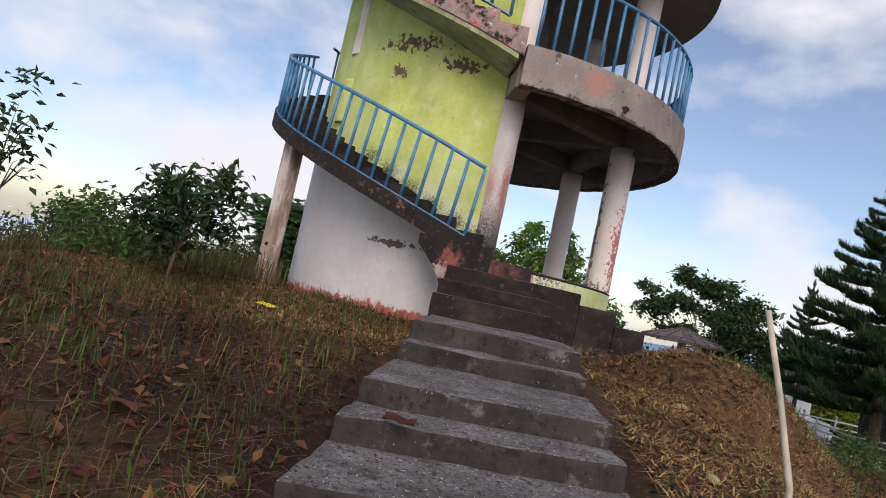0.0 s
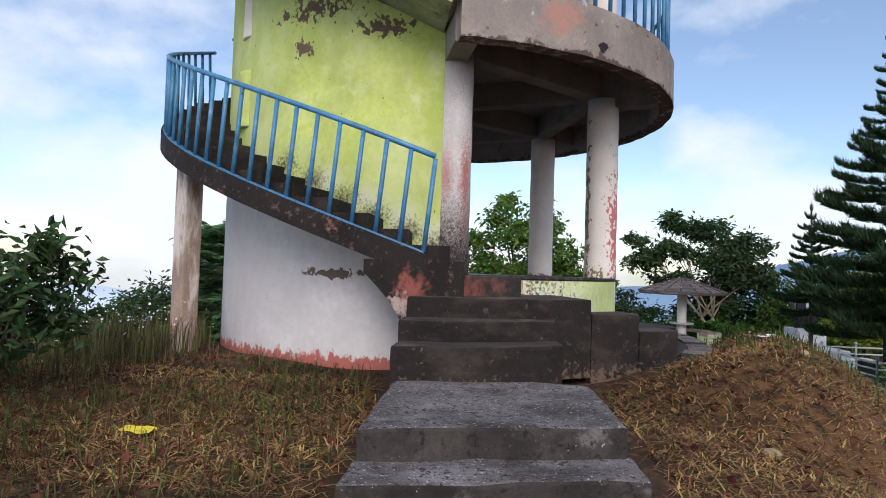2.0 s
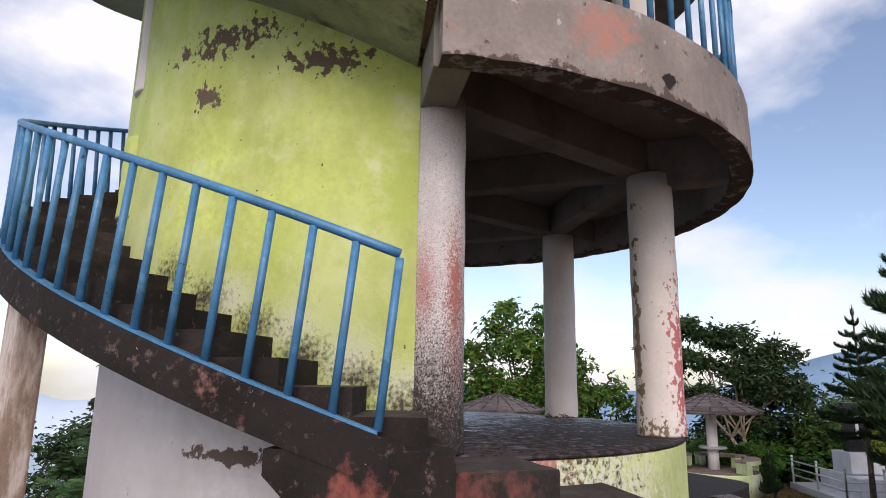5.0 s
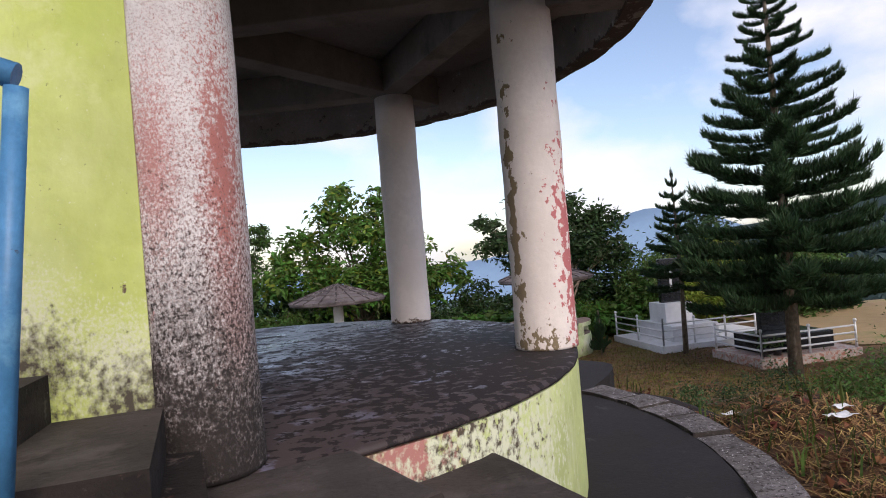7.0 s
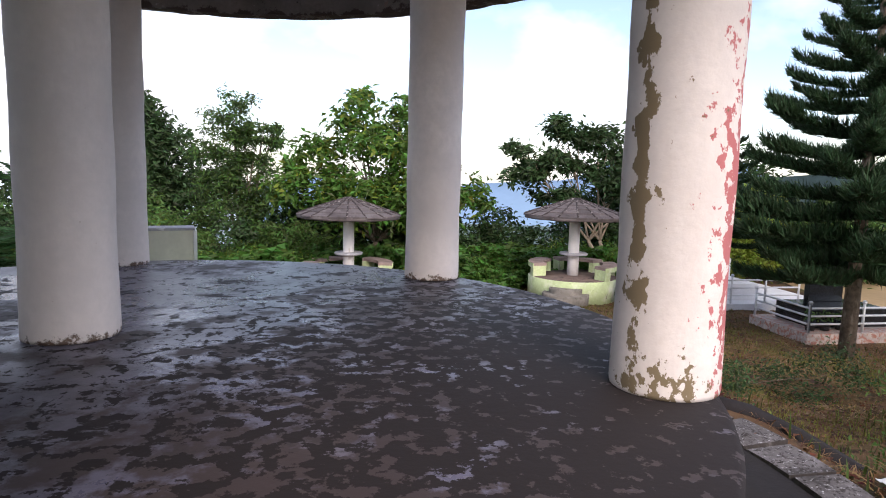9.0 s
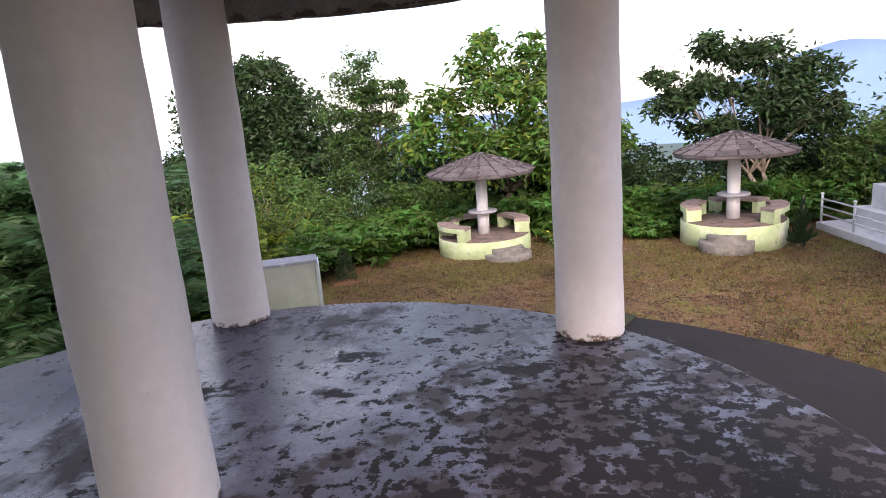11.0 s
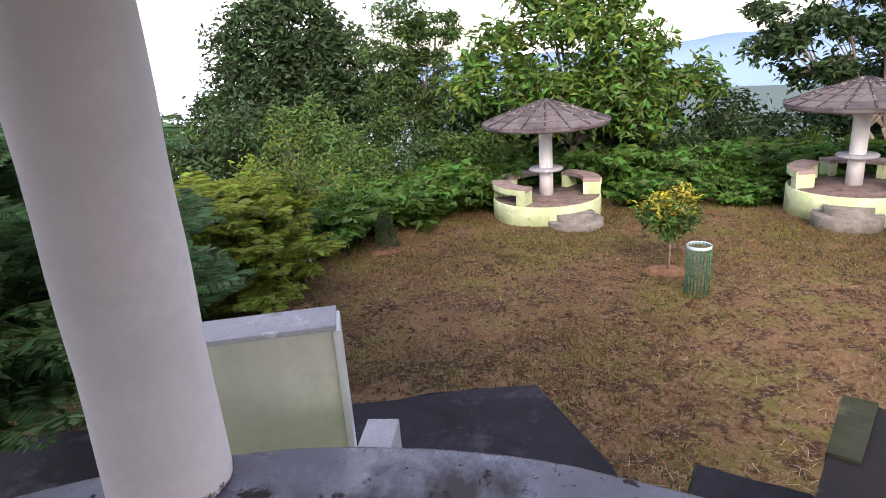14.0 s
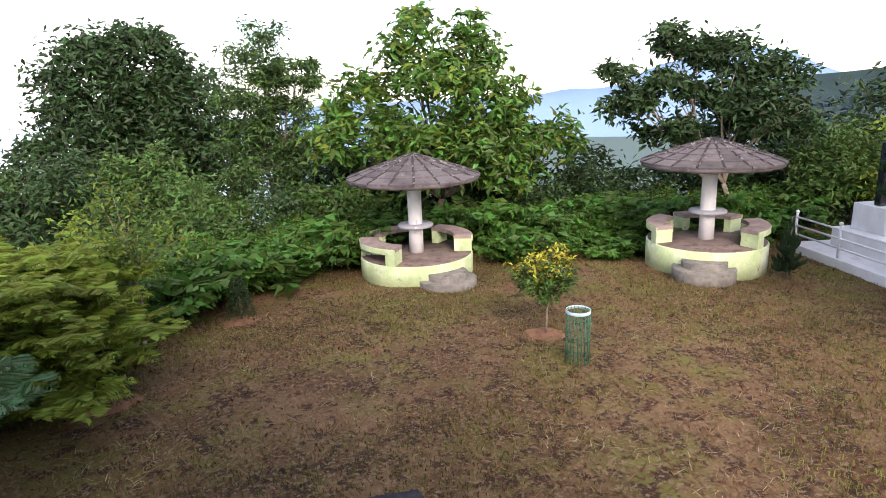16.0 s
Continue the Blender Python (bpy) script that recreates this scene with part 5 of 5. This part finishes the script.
h = holder("wire_bin", (4.05, 22.0, gz(4.05, 22.0)), "green wire-mesh litter bin with a pale top band", "bin")
for i in range(20):
    a = 2 * math.pi * i / 20
    if i == 0:
        bm = bmesh.new()
        tube(bm, [(0.21, 0, 0), (0.21, 0, 0.98)], 0.006, 5)
        ob = part("wire", bm, M_MESHBIN, h)
        w_me = ob.data
    else:
        ob = new("wire", w_me)
        ob.parent = h
    ob.rotation_euler = (0, 0, a)
for i in range(10):
    bm = bmesh.new()
    tube(bm, [(0.212 * math.cos(t), 0.212 * math.sin(t), 0.06 + 0.1 * i) for t in np.linspace(0, 2 * math.pi, 25)], 0.005, 5)
    part("hoop", bm, M_MESHBIN, h)
bm = bmesh.new()
lathe(bm, [(0.216, 0.93), (0.219, 0.94), (0.219, 0.985), (0.214, 0.99), (0.21, 0.93), (0.216, 0.93)], (0, 0, 0), 28, 0, 360)
part("band", bm, M_RIMBIN, h, "pale blue and white band")


# ---- the column pines ----
def column_pine(at, height, reach, low, label, whorls):
    h = holder("column_pine", at, label, "tree", "column pines")
    bm = bmesh.new()
    tube(bm, [(0, 0, -0.3), (0.05, 0, height * 0.4), (0, 0, height)], [0.18 * height / 11, 0.12 * height / 11, 0.02], 10)
    part("trunk", bm, M_BARK, h)
    kinds = []
    for s in range(3):
        V, F = [], []
        L = 1.0
        n = 200
        t = np.sort(RNG.random(n)) ** 0.8
        zc = 0.24 * t ** 2 - 0.12 * t
        sidew = 0.115 * np.sin(np.pi * np.clip(t * 0.95 + 0.05, 0, 1)) ** 0.6 + 0.02
        sgn = np.where(np.arange(n) % 2 == 0, 1, -1)
        root = np.stack([t * 0.98, np.zeros(n), zc], 1)
        tip = np.stack([t * 0.98 + sidew * 0.55, sgn * sidew * RNG.uniform(0.4, 1.1, n), zc + RNG.uniform(0.0, 0.10, n)], 1)
        pts, b = [], 0
        # leafy tufts along each twig
        for k in range(n):
            for j in range(9):
                u = (j + RNG.random()) / 9
                p = root[k] * (1 - u) + tip[k] * u
                d = (tip[k] - root[k]) * 0.35 + np.array([0.02, 0, 0.045]) + RNG.normal(size=3) * 0.028
                q = np.cross(d, RNG.normal(size=3))
                q = q / (np.linalg.norm(q) + 1e-9) * 0.007
                V += [p - q, p + q, p + d]
                F.append((b, b + 1, b + 2))
                b += 3
        me = bpy.data.meshes.new("branch")
        me.from_pydata([tuple(v) for v in V], [], F)
        me.materials.append(M_PINE)
        kinds.append(me)
    for i in range(whorls):
        t = i / (whorls - 1)
        z = low + (height - 0.15 - low) * t
        rr = reach * float(np.interp(t, [0, 0.12, 0.3, 0.6, 0.85, 1.0], [0.92, 1.05, 0.86, 0.52, 0.25, 0.06]))
        cnt = 6
        off = random.uniform(0, 60)
        for k in range(cnt):
            ob = new("branch", kinds[random.randrange(3)])
            ob.parent = h
            s = rr * random.uniform(0.8, 1.12)
            ob.location = (0, 0, z + random.uniform(-0.12, 0.12))
            ob.rotation_euler = (random.uniform(-0.1, 0.1), radians(random.uniform(-7, 5) + (7 if t < 0.25 else -2)), radians(off + k * 360 / cnt + random.uniform(-9, 9)))
            ob.scale = (s, s, max(s, 1.0))
    return h


column_pine((13.35, 19.8, gz(13.35, 19.8)), 11.7, 2.85, 1.9, "tall tiered column pine with upswept dark branches", 21)
column_pine((12.9, 24.2, gz(12.9, 24.2)), 6.1, 1.3, 2.2, "small tiered column pine behind the large one", 11)
column_pine((10.6, 25.8, gz(10.6, 25.8)), 1.6, 0.35, 0.2, "young dark conifer beside the grave rail", 9)


# ---- graves ----
def rail_fence(name, pts, z, label, height=0.75):
    h = holder(name, (*pts[0], z), label, "fence", "grave fences")
    o = Vector((*pts[0], 0))
    P = [Vector((*p, 0)) - o for p in pts]
    for p, q in zip(P, P[1:]):
        for hh in (height * 0.35, height * 0.68, height):
            bm = bmesh.new()
            tube(bm, [p + Vector((0, 0, hh)), q + Vector((0, 0, hh))], 0.028, 7)
            part("rail", bm, M_STEEL, h)
        n = max(1, int((q - p).length / 1.2))
        for i in range(n + 1):
            c = p.lerp(q, i / n)
            bm = bmesh.new()
            tube(bm, [c, c + Vector((0, 0, height + 0.12))], 0.035, 7)
            bmesh.ops.create_uvsphere(bm, u_segments=8, v_segments=6, radius=0.055, matrix=Matrix.Translation(c + Vector((0, 0, height + 0.15))))
            part("post", bm, M_STEEL, h)
    return h


def grave_bed(lo, hi, z, material, label):
    bm = bmesh.new()
    box(bm, (lo[0], lo[1], z - 0.5), (hi[0], hi[1], z), 0.015)
    return tagged(link_mesh("grave_bed", bm, material), label, "grave", "graves")


grave_bed((12.3, 24.6), (17.2, 28.2), -3.06, M_MARBLE, "white tiled grave terrace")
rail_fence("grave_fence", [(12.4, 28.1), (12.4, 24.7), (16.0, 24.7)], -3.06, "white steel pipe fence round the graves")
h = holder("white_tomb", (14.0, 26.4, -3.06), "stepped white marble tomb with black cross headstone", "tomb")
for nm, lo, hi, m_ in (("plinth", (-0.9, -1.2, 0), (0.9, 1.2, 0.55), M_MARBLE), ("block", (-0.55, -0.2, 0.55), (0.55, 0.95, 1.25), M_MARBLE), ("headstone", (-0.42, 0.2, 1.25), (0.42, 0.42, 2.9), M_GRANITE)):
    bm = bmesh.new()
    box(bm, lo, hi, 0.02)
    part(nm, bm, m_, h)
bm = bmesh.new()
box(bm, (-0.05, 0.185, 1.75), (0.05, 0.199, 2.6))
box(bm, (-0.22, 0.186, 2.28), (0.22, 0.198, 2.38))
part("cross", bm, M_MARBLE, h, "white cross")
grave_bed((13.2, 20.9), (16.6, 23.2), -3.05, M_TILE, "tiled grave terrace with patterned edge")
rail_fence("grave_fence", [(13.3, 23.1), (13.3, 21.0), (16.5, 21.0)], -3.05, "white steel pipe fence round the black tomb", 0.65)
h = holder("black_tomb", (15.0, 22.2, -3.05), "black granite tomb with tall headstone", "tomb")
for nm, lo, hi, m_ in (("plinth", (-1.2, -0.7, 0), (1.2, 0.7, 0.5), M_GRANITE), ("headstone", (-0.5, 0.3, 0.5), (0.6, 0.5, 2.0), M_GRANITE)):
    bm = bmesh.new()
    box(bm, lo, hi, 0.02)
    part(nm, bm, m_, h)
for x, y in ((13.6, 21.3), (14.0, 21.25), (14.5, 21.3)):
    h = holder("flower_pot", (x, y, -3.05), "dark flower pot with a small plant on the grave", "flower pot", "grave pots")
    bm = bmesh.new()
    lathe(bm, [(0, 0), (0.11, 0), (0.15, 0.26), (0.13, 0.26), (0.12, 0.2), (0, 0.2)], (0, 0, 0), 14)
    part("pot", bm, M_GRANITE, h)
    leaf_mesh("plant", RNG.normal(size=(90, 3)) * np.array([0.09, 0.09, 0.08]) + np.array([0, 0, 0.38]), 0.1, M_LEAF_MID, h)

# bare sandy ground beyond the graves
bm = bmesh.new()
cl = [(17.5, 22), (22, 20), (34, 24), (44, 34), (40, 44), (28, 40), (20, 33)]
vs = [bm.verts.new((x, y, gz(x, y) + 0.03)) for x, y in cl]
c = bm.verts.new((28, 31, gz(28, 31) + 0.05))
for i in range(len(vs)):
    bm.faces.new((vs[i], vs[(i + 1) % len(vs)], c))
bmesh.ops.subdivide_edges(bm, edges=bm.edges[:], cuts=8, use_grid_fill=True)
for v in bm.verts:
    v.co.z = gz(v.co.x, v.co.y) + 0.035
tagged(link_mesh("ground_clearing", bm, M_CLEAR), "bare sandy clearing beyond the graves", "ground", kind="structure")

# ---- near shrubs and weeds ----
for x, y, blobs_, n, sz, m_ in ((-2.35, 4.75, [(-2.2, 4.7, -0.25, 0.42), (-2.6, 4.8, -0.45, 0.38), (-2.0, 4.6, -0.05, 0.30), (-1.85, 4.7, 0.0, 0.22), (-2.4, 4.7, 0.0, 0.24)], 2000, 0.11, M_LEAF_DARK),
                                (-3.5, 5.4, [(-3.5, 5.4, -0.68, 0.38), (-3.1, 5.3, -0.75, 0.3), (-3.9, 5.6, -0.6, 0.34)], 1100, 0.10, M_LEAF_MID),
                                (-4.8, 6.6, [(-4.8, 6.6, -0.85, 0.45), (-5.5, 6.8, -0.8, 0.5), (-4.2, 6.8, -0.95, 0.4)], 1600, 0.10, M_LEAF_DARK),
                                (-3.3, 8.6, [(-3.4, 8.6, -0.95, 0.38), (-3.9, 8.8, -0.80, 0.5), (-4.6, 8.6, -0.75, 0.5), (-5.4, 8.4, -0.75, 0.55), (-3.4, 7.6, -0.95, 0.34), (-4.2, 7.4, -0.85, 0.45), (-5.2, 7.4, -0.8, 0.5)], 6500, 0.085, M_LEAF_DARK),
                                (-2.35, 2.35, [(-2.24, 2.3, -0.05, 0.17), (-2.12, 2.3, -0.28, 0.12), (-2.5, 2.4, 0.10, 0.24), (-2.4, 2.4, -0.45, 0.12)], 240, 0.085, M_LEAF_DARK),
                                (10.5, 14.5, [(10.5, 14.5, -2.7, 0.8), (11.6, 14.9, -2.6, 0.8), (12.6, 15.6, -2.3, 0.9), (9.3, 14.0, -2.9, 0.6)], 5000, 0.10, M_LEAF_MID),
                                (13.4, 14.2, [(13.4, 14.2, -1.8, 0.8), (14.2, 14.4, -1.2, 0.9), (13.0, 14.2, -2.5, 0.8), (14.4, 14.4, -2.3, 1.0)], 2600, 0.10, M_LEAF_MID),
                                (8.6, 17.4, [(8.6, 17.4, -3.1, 0.5), (9.6, 17.6, -3.0, 0.6), (10.8, 17.4, -3.0, 0.6)], 2600, 0.09, M_LEAF_DARK),
                                (16.8, 18.2, [(16.8, 18.2, -2.4, 1.1), (18.4, 18.8, -2.2, 1.2), (15.6, 17.6, -2.7, 0.8)], 4000, 0.11, M_LEAF_MID)):
    tree((x, y, gz(x, y)), blobs_, n, sz, m_, "leafy wild shrub on the bank", trunk=0.018, name="shrub", clump=0.32, sub=10)
fern_patch("palm_fronds", [(-4.3, 12.2, -0.55, 0.75), (-4.1, 12.3, -0.15, 0.6), (-4.6, 12.2, -0.9, 0.8)], M_LEAF_DARK, "dark palm-like fronds behind the stair post", 14, 9, "palm", "")


# ---- grass, straw and leaf litter ----
def blades(name, pts, length, width, material, lean, label, flat=False):
    n = len(pts)
    P = np.array(pts)
    Z = ground_height(P[:, 0], P[:, 1])
    base = np.column_stack([P, Z + 0.002])
    a = RNG.uniform(0, 2 * math.pi, n)
    L = length * RNG.uniform(0.45, 1.35, n)
    out = np.column_stack([np.cos(a), np.sin(a), np.zeros(n)])
    side = np.column_stack([-np.sin(a), np.cos(a), np.zeros(n)]) * (width * RNG.uniform(0.6, 1.4, n))[:, None]
    up = np.array([0, 0, 1.0])
    if flat:
        lift = RNG.uniform(0.004, 0.05, n)[:, None] * up
        mid = base + out * (L * 0.5)[:, None] + lift + np.column_stack([-np.sin(a), np.cos(a), np.zeros(n)]) * (L * RNG.normal(size=n) * 0.06)[:, None]
        tip = base + out * L[:, None] + RNG.uniform(0.002, 0.03, n)[:, None] * up
    else:
        ln = RNG.uniform(0.2, 1.0, n) * lean
        mid = base + up * (L * 0.6)[:, None] + out * (L * 0.25 * ln)[:, None]
        tip = base + up * (L * (1 - 0.35 * ln))[:, None] + out * (L * 0.75 * ln)[:, None]
    v = np.stack([base - side, base + side, mid + side * 0.7, mid - side * 0.7, tip], 1).reshape(-1, 3)
    i = np.arange(n) * 5
    me = bpy.data.meshes.new(name)
    q = np.stack([i, i + 1, i + 2, i + 3], 1).tolist() + np.stack([i + 3, i + 2, i + 4], 1).tolist()
    me.from_pydata(v.tolist(), [], q)
    me.materials.append(material)
    return tagged(new(name, me), label, "grass", kind="stuff")


def off_path(x, y):
    r = math.hypot(x - CX, y - CY)
    if r < 3.0 or (r < 4.15 and -90 < math.degrees(math.atan2(y - CY, x - CX)) < 62) or (r < 5.3 and 16 < math.degrees(math.atan2(y - CY, x - CX)) < 60):
        return False
    if 0.15 < x < 2.05 + 0.04 * max(0, 4 - y) and -2.3 < y < 6.6:
        return False
    return True


def on_lawn(x, y):
    if y > edge_of_lawn(x) + 0.6 or math.hypot(x - 1.66, y - 28.55) < 1.6 or math.hypot(x - 9.36, y - 27.45) < 1.6:
        return False
    return not (-7 < x < 2.2 and 12 < y < 18.6 and y < 18.7 - 1.9 * max(0, x - 0.95) / 0.9)


def patchy(x, y, s, t):
    return noise.noise(Vector((x * s, y * s, t))) > RNG.uniform(-0.5, 0.35)


near_l = scatter(34000, -6.5, 0.4, -2.5, 9.0, lambda x, y: off_path(x, y))
near_r = scatter(34000, 1.8, 9.5, -2.0, 14.5, lambda x, y: off_path(x, y))
M_RUST = mat("rust_straw", (0.105, 0.040, 0.022), 0.85, vary=0.3, vary_scale=0.8, per_island=0.55, two_sided=0.2)
blades("grass_tufts", [p for p in near_l[:20000] if patchy(*p, 0.7, 1.0) and p[1] > 0.6], 0.15, 0.004, M_GRASS, 1.3, "green grass among dry litter")
blades("dry_grass", scatter(4200, -6.5, 0.3, -2.5, 9.0, off_path), 0.24, 0.002, M_STRAW, 1.9, "dry brown arching grass")
blades("rust_grass", scatter(6000, -6.5, 0.3, -2.5, 6.0, off_path), 0.15, 0.003, M_RUST, 1.9, "rust-brown withered grass")
M_WEED = mat("weed_stalk", (0.15, 0.14, 0.055), 0.8, vary=0.3, vary_scale=0.8, per_island=0.5, two_sided=0.3)
blades("tall_weeds", scatter(4200, -7.5, -2.2, 5.4, 9.8, off_path), 0.45, 0.006, M_WEED, 0.5, "tall weeds on the bank")
blades("straw_left", near_l[:24000], 0.26, 0.003, M_STRAW, 1, "fallen dry straw on soil", True)
blades("straw_right", near_r, 0.20, 0.004, M_STRAW, 1, "fallen dry straw on the slope", True)
M_GOLD_STRAW = mat("golden_straw", (0.48, 0.29, 0.125), 0.85, vary=0.3, vary_scale=0.8, per_island=0.5, two_sided=0.25)
blades("bank_straw", scatter(20000, 1.9, 6.6, 1.5, 9.5, off_path), 0.17, 0.005, M_GOLD_STRAW, 1, "golden-brown straw over the bank", True)
blades("drum_straw", scatter(8000, -4.6, 0.3, 3.8, 6.6, off_path), 0.20, 0.005, M_GOLD_STRAW, 1, "golden-brown straw before the drum", True)
blades("bank_weeds", [p for p in scatter(6000, 3.6, 12, 6.5, 16.5, off_path) if patchy(*p, 0.5, 3.0)], 0.20, 0.008, M_GRASS, 1.1, "weeds on the bank beside the walk")
blades("grass_right", scatter(2500, 1.9, 6.5, 1.0, 11.5, off_path), 0.10, 0.004, M_GRASS, 1.0, "sparse green shoots on the slope")
leaf_mesh("leaf_litter", [(x, y, gz(x, y) + 0.015) for x, y in near_l[:9000] + near_r[:11000]], 0.085, [M_DEADLEAF, M_SOIL], None, 0.6, 0.0, "fallen brown leaves on soil", "stuff", up=1.5, extra=0.4)["category"] = "leaves"
lawn = scatter(60000, -6.5, 15, 15.2, 30.5, on_lawn)
M_RUSSET = mat("russet_straw", (0.20, 0.105, 0.048), 0.85, vary=0.3, vary_scale=0.8, per_island=0.45, two_sided=0.3)
M_STRAW_PALE = mat("pale_straw", (0.42, 0.32, 0.20), 0.85, vary=0.25, vary_scale=0.6, per_island=0.4, two_sided=0.2)
blades("lawn_rust", lawn[:17000], 0.20, 0.005, M_RUSSET, 1, "rust-brown cut grass lying over the lawn", True)
blades("lawn_straw", lawn[17000:34000], 0.22, 0.006, M_STRAW, 1, "cut dry grass lying over the lawn", True)
blades("pale_lawn_straw", [p for p in lawn[42000:] if noise.noise(Vector((p[0] * 0.5, p[1] * 0.5, 9.0))) > RNG.uniform(0.0, 0.4)], 0.22, 0.004, M_STRAW_PALE, 1, "bleached cut stalks on the lawn", True)
M_LAWN = mat("lawn_blade", (0.19, 0.19, 0.036), 0.75, vary=0.3, vary_scale=0.5, per_island=0.45, two_sided=0.3)
blades("lawn_grass", [p for p in scatter(64000, -6.5, 16, 15.2, 30.5, on_lawn) if noise.noise(Vector((p[0] * 0.3, p[1] * 0.3, 5.0))) > RNG.uniform(-0.35, 0.25)], 0.08, 0.007, M_LAWN, 1.2, "short green grass growing through the lawn")
leaf_mesh("lawn_litter", [(x, y, gz(x, y) + 0.015) for x, y in scatter(14000, -6.5, 15, 15.2, 30, on_lawn)], 0.08, [M_DEADLEAF, M_SOIL], None, 0.5, 0.0, "dead leaves over the lawn", "stuff", up=1.5, extra=0.5)["category"] = "leaves"

leaf_mesh("white_flowers", [(x, y, gz(x, y) + RNG.uniform(0.25, 0.62)) for x, y in scatter(260, -6.5, -2.2, 5.2, 9.4, off_path)], 0.035, M_LITTER, None, 0.9, 0.0, "small white wild flowers among the weeds", "stuff", up=1.0)["category"] = "flowers"

# ---- loose small things ----
bm = bmesh.new()
tube(bm, [(2.86, 2.5, -1.75), (2.84, 2.5, -1.2), (2.70, 2.5, -0.7), (2.55, 2.5, -0.22)], [0.02, 0.02, 0.018, 0.016], 7)
tagged(link_mesh("marker_stick", bm, M_STICK), "thin bleached stick standing in the slope", "stick")
for x, y, m_, s, lab in ((-1.16, 4.54, M_LITTER_Y, 0.10, "crumpled yellow wrapper on the grass"), (4.6, 9.0, M_LITTER, 0.10, "white paper scrap on the bank"), (4.75, 9.15, M_LITTER, 0.07, "white paper scrap on the bank"),
                         (4.35, 9.9, M_LITTER, 0.06, "white paper scrap on the bank"), (-0.55, 1.4, M_DEADLEAF, 0.08, "large curled orange-brown dead leaf"), (0.62, 1.95, M_DEADLEAF, 0.085, "large curled orange-brown dead leaf")):
    bm = bmesh.new()
    bmesh.ops.create_grid(bm, x_segments=5, y_segments=4, size=s)
    z = gz(x, y) + 0.03 if y > 2 or x < 0 else -1.24
    for v in bm.verts:
        v.co = Vector((x + v.co.x, y + v.co.y * 0.6, z + 0.35 * s * noise.noise(Vector((v.co.x / s * 1.3, v.co.y / s * 1.3, x * 3))) + 0.3 * s))
    g = bmesh.ops.solidify(bm, geom=bm.faces[:], thickness=0.003)
    tagged(link_mesh("paper_scrap" if m_ is not M_DEADLEAF else "dead_leaf", bm, m_), lab, "litter")
for x, y, s in ((-0.95, 0.55, 0.07), (-0.72, 0.42, 0.08), (-0.9, 0.95, 0.05), (2.6, 3.0, 0.05), (3.0, 5.2, 0.06), (4.2, 7.2, 0.06)):
    bm = bmesh.new()
    bmesh.ops.create_icosphere(bm, subdivisions=2, radius=s)
    for v in bm.verts:
        v.co = v.co * (1 + 0.35 * noise.noise(v.co * (1.2 / s) + Vector((x, y, 0))))
        v.co.z *= 0.7
        v.co += Vector((x, y, gz(x, y) + 0.3 * s))
    tagged(link_mesh("stone", bm, M_STONE), "yellow-brown field stone in the litter", "stone", "loose stones")


# ---- distance ----
def ridge(name, radius, a0, a1, height, base, seed, material, label, peak=None):
    V, F = [], []
    n = 160
    for i in range(n + 1):
        d = a0 + (a1 - a0) * i / n
        a = radians(90 - d)
        hgt = height * (0.55 + 0.45 * noise.fractal(Vector((d * 0.06, seed, 0)), 1.0, 2.1, 5))
        hgt += 45 * noise.fractal(Vector((d * 0.11, seed + 9, 0)), 1.0, 2.1, 4) if radius > 1000 else 0
        if peak:
            hgt += peak[1] * math.exp(-((d - peak[0]) / peak[2]) ** 2)
        for r_, z in ((radius, base), (radius * 1.05, base + (hgt - base) * 0.6), (radius * 1.12, hgt), (radius * 1.3, base)):
            V.append((r_ * math.cos(a), 10 + r_ * math.sin(a), z))
    for i in range(n):
        for j in range(3):
            p = i * 4 + j
            F.append((p, p + 4, p + 5, p + 1))
    return tagged(raw(name, V, F, material, smooth=True), label, "hills", kind="structure")


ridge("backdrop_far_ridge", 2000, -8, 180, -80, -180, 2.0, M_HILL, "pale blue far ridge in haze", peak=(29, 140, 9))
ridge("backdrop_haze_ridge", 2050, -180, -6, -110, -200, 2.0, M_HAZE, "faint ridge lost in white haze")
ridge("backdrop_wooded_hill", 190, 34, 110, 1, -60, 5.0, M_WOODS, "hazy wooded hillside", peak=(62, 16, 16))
w_pts = []
for _ in range(9000):
    d = RNG.uniform(34, 85)
    rr = RNG.uniform(60, 200)
    a = radians(90 - d)
    x, y = rr * math.cos(a), 10 + rr * math.sin(a)
    top = -9 + 22 * math.exp(-((d - 62) / 16) ** 2) * (rr - 60) / 140
    w_pts.append((x, y, top + RNG.normal() * 1.6))
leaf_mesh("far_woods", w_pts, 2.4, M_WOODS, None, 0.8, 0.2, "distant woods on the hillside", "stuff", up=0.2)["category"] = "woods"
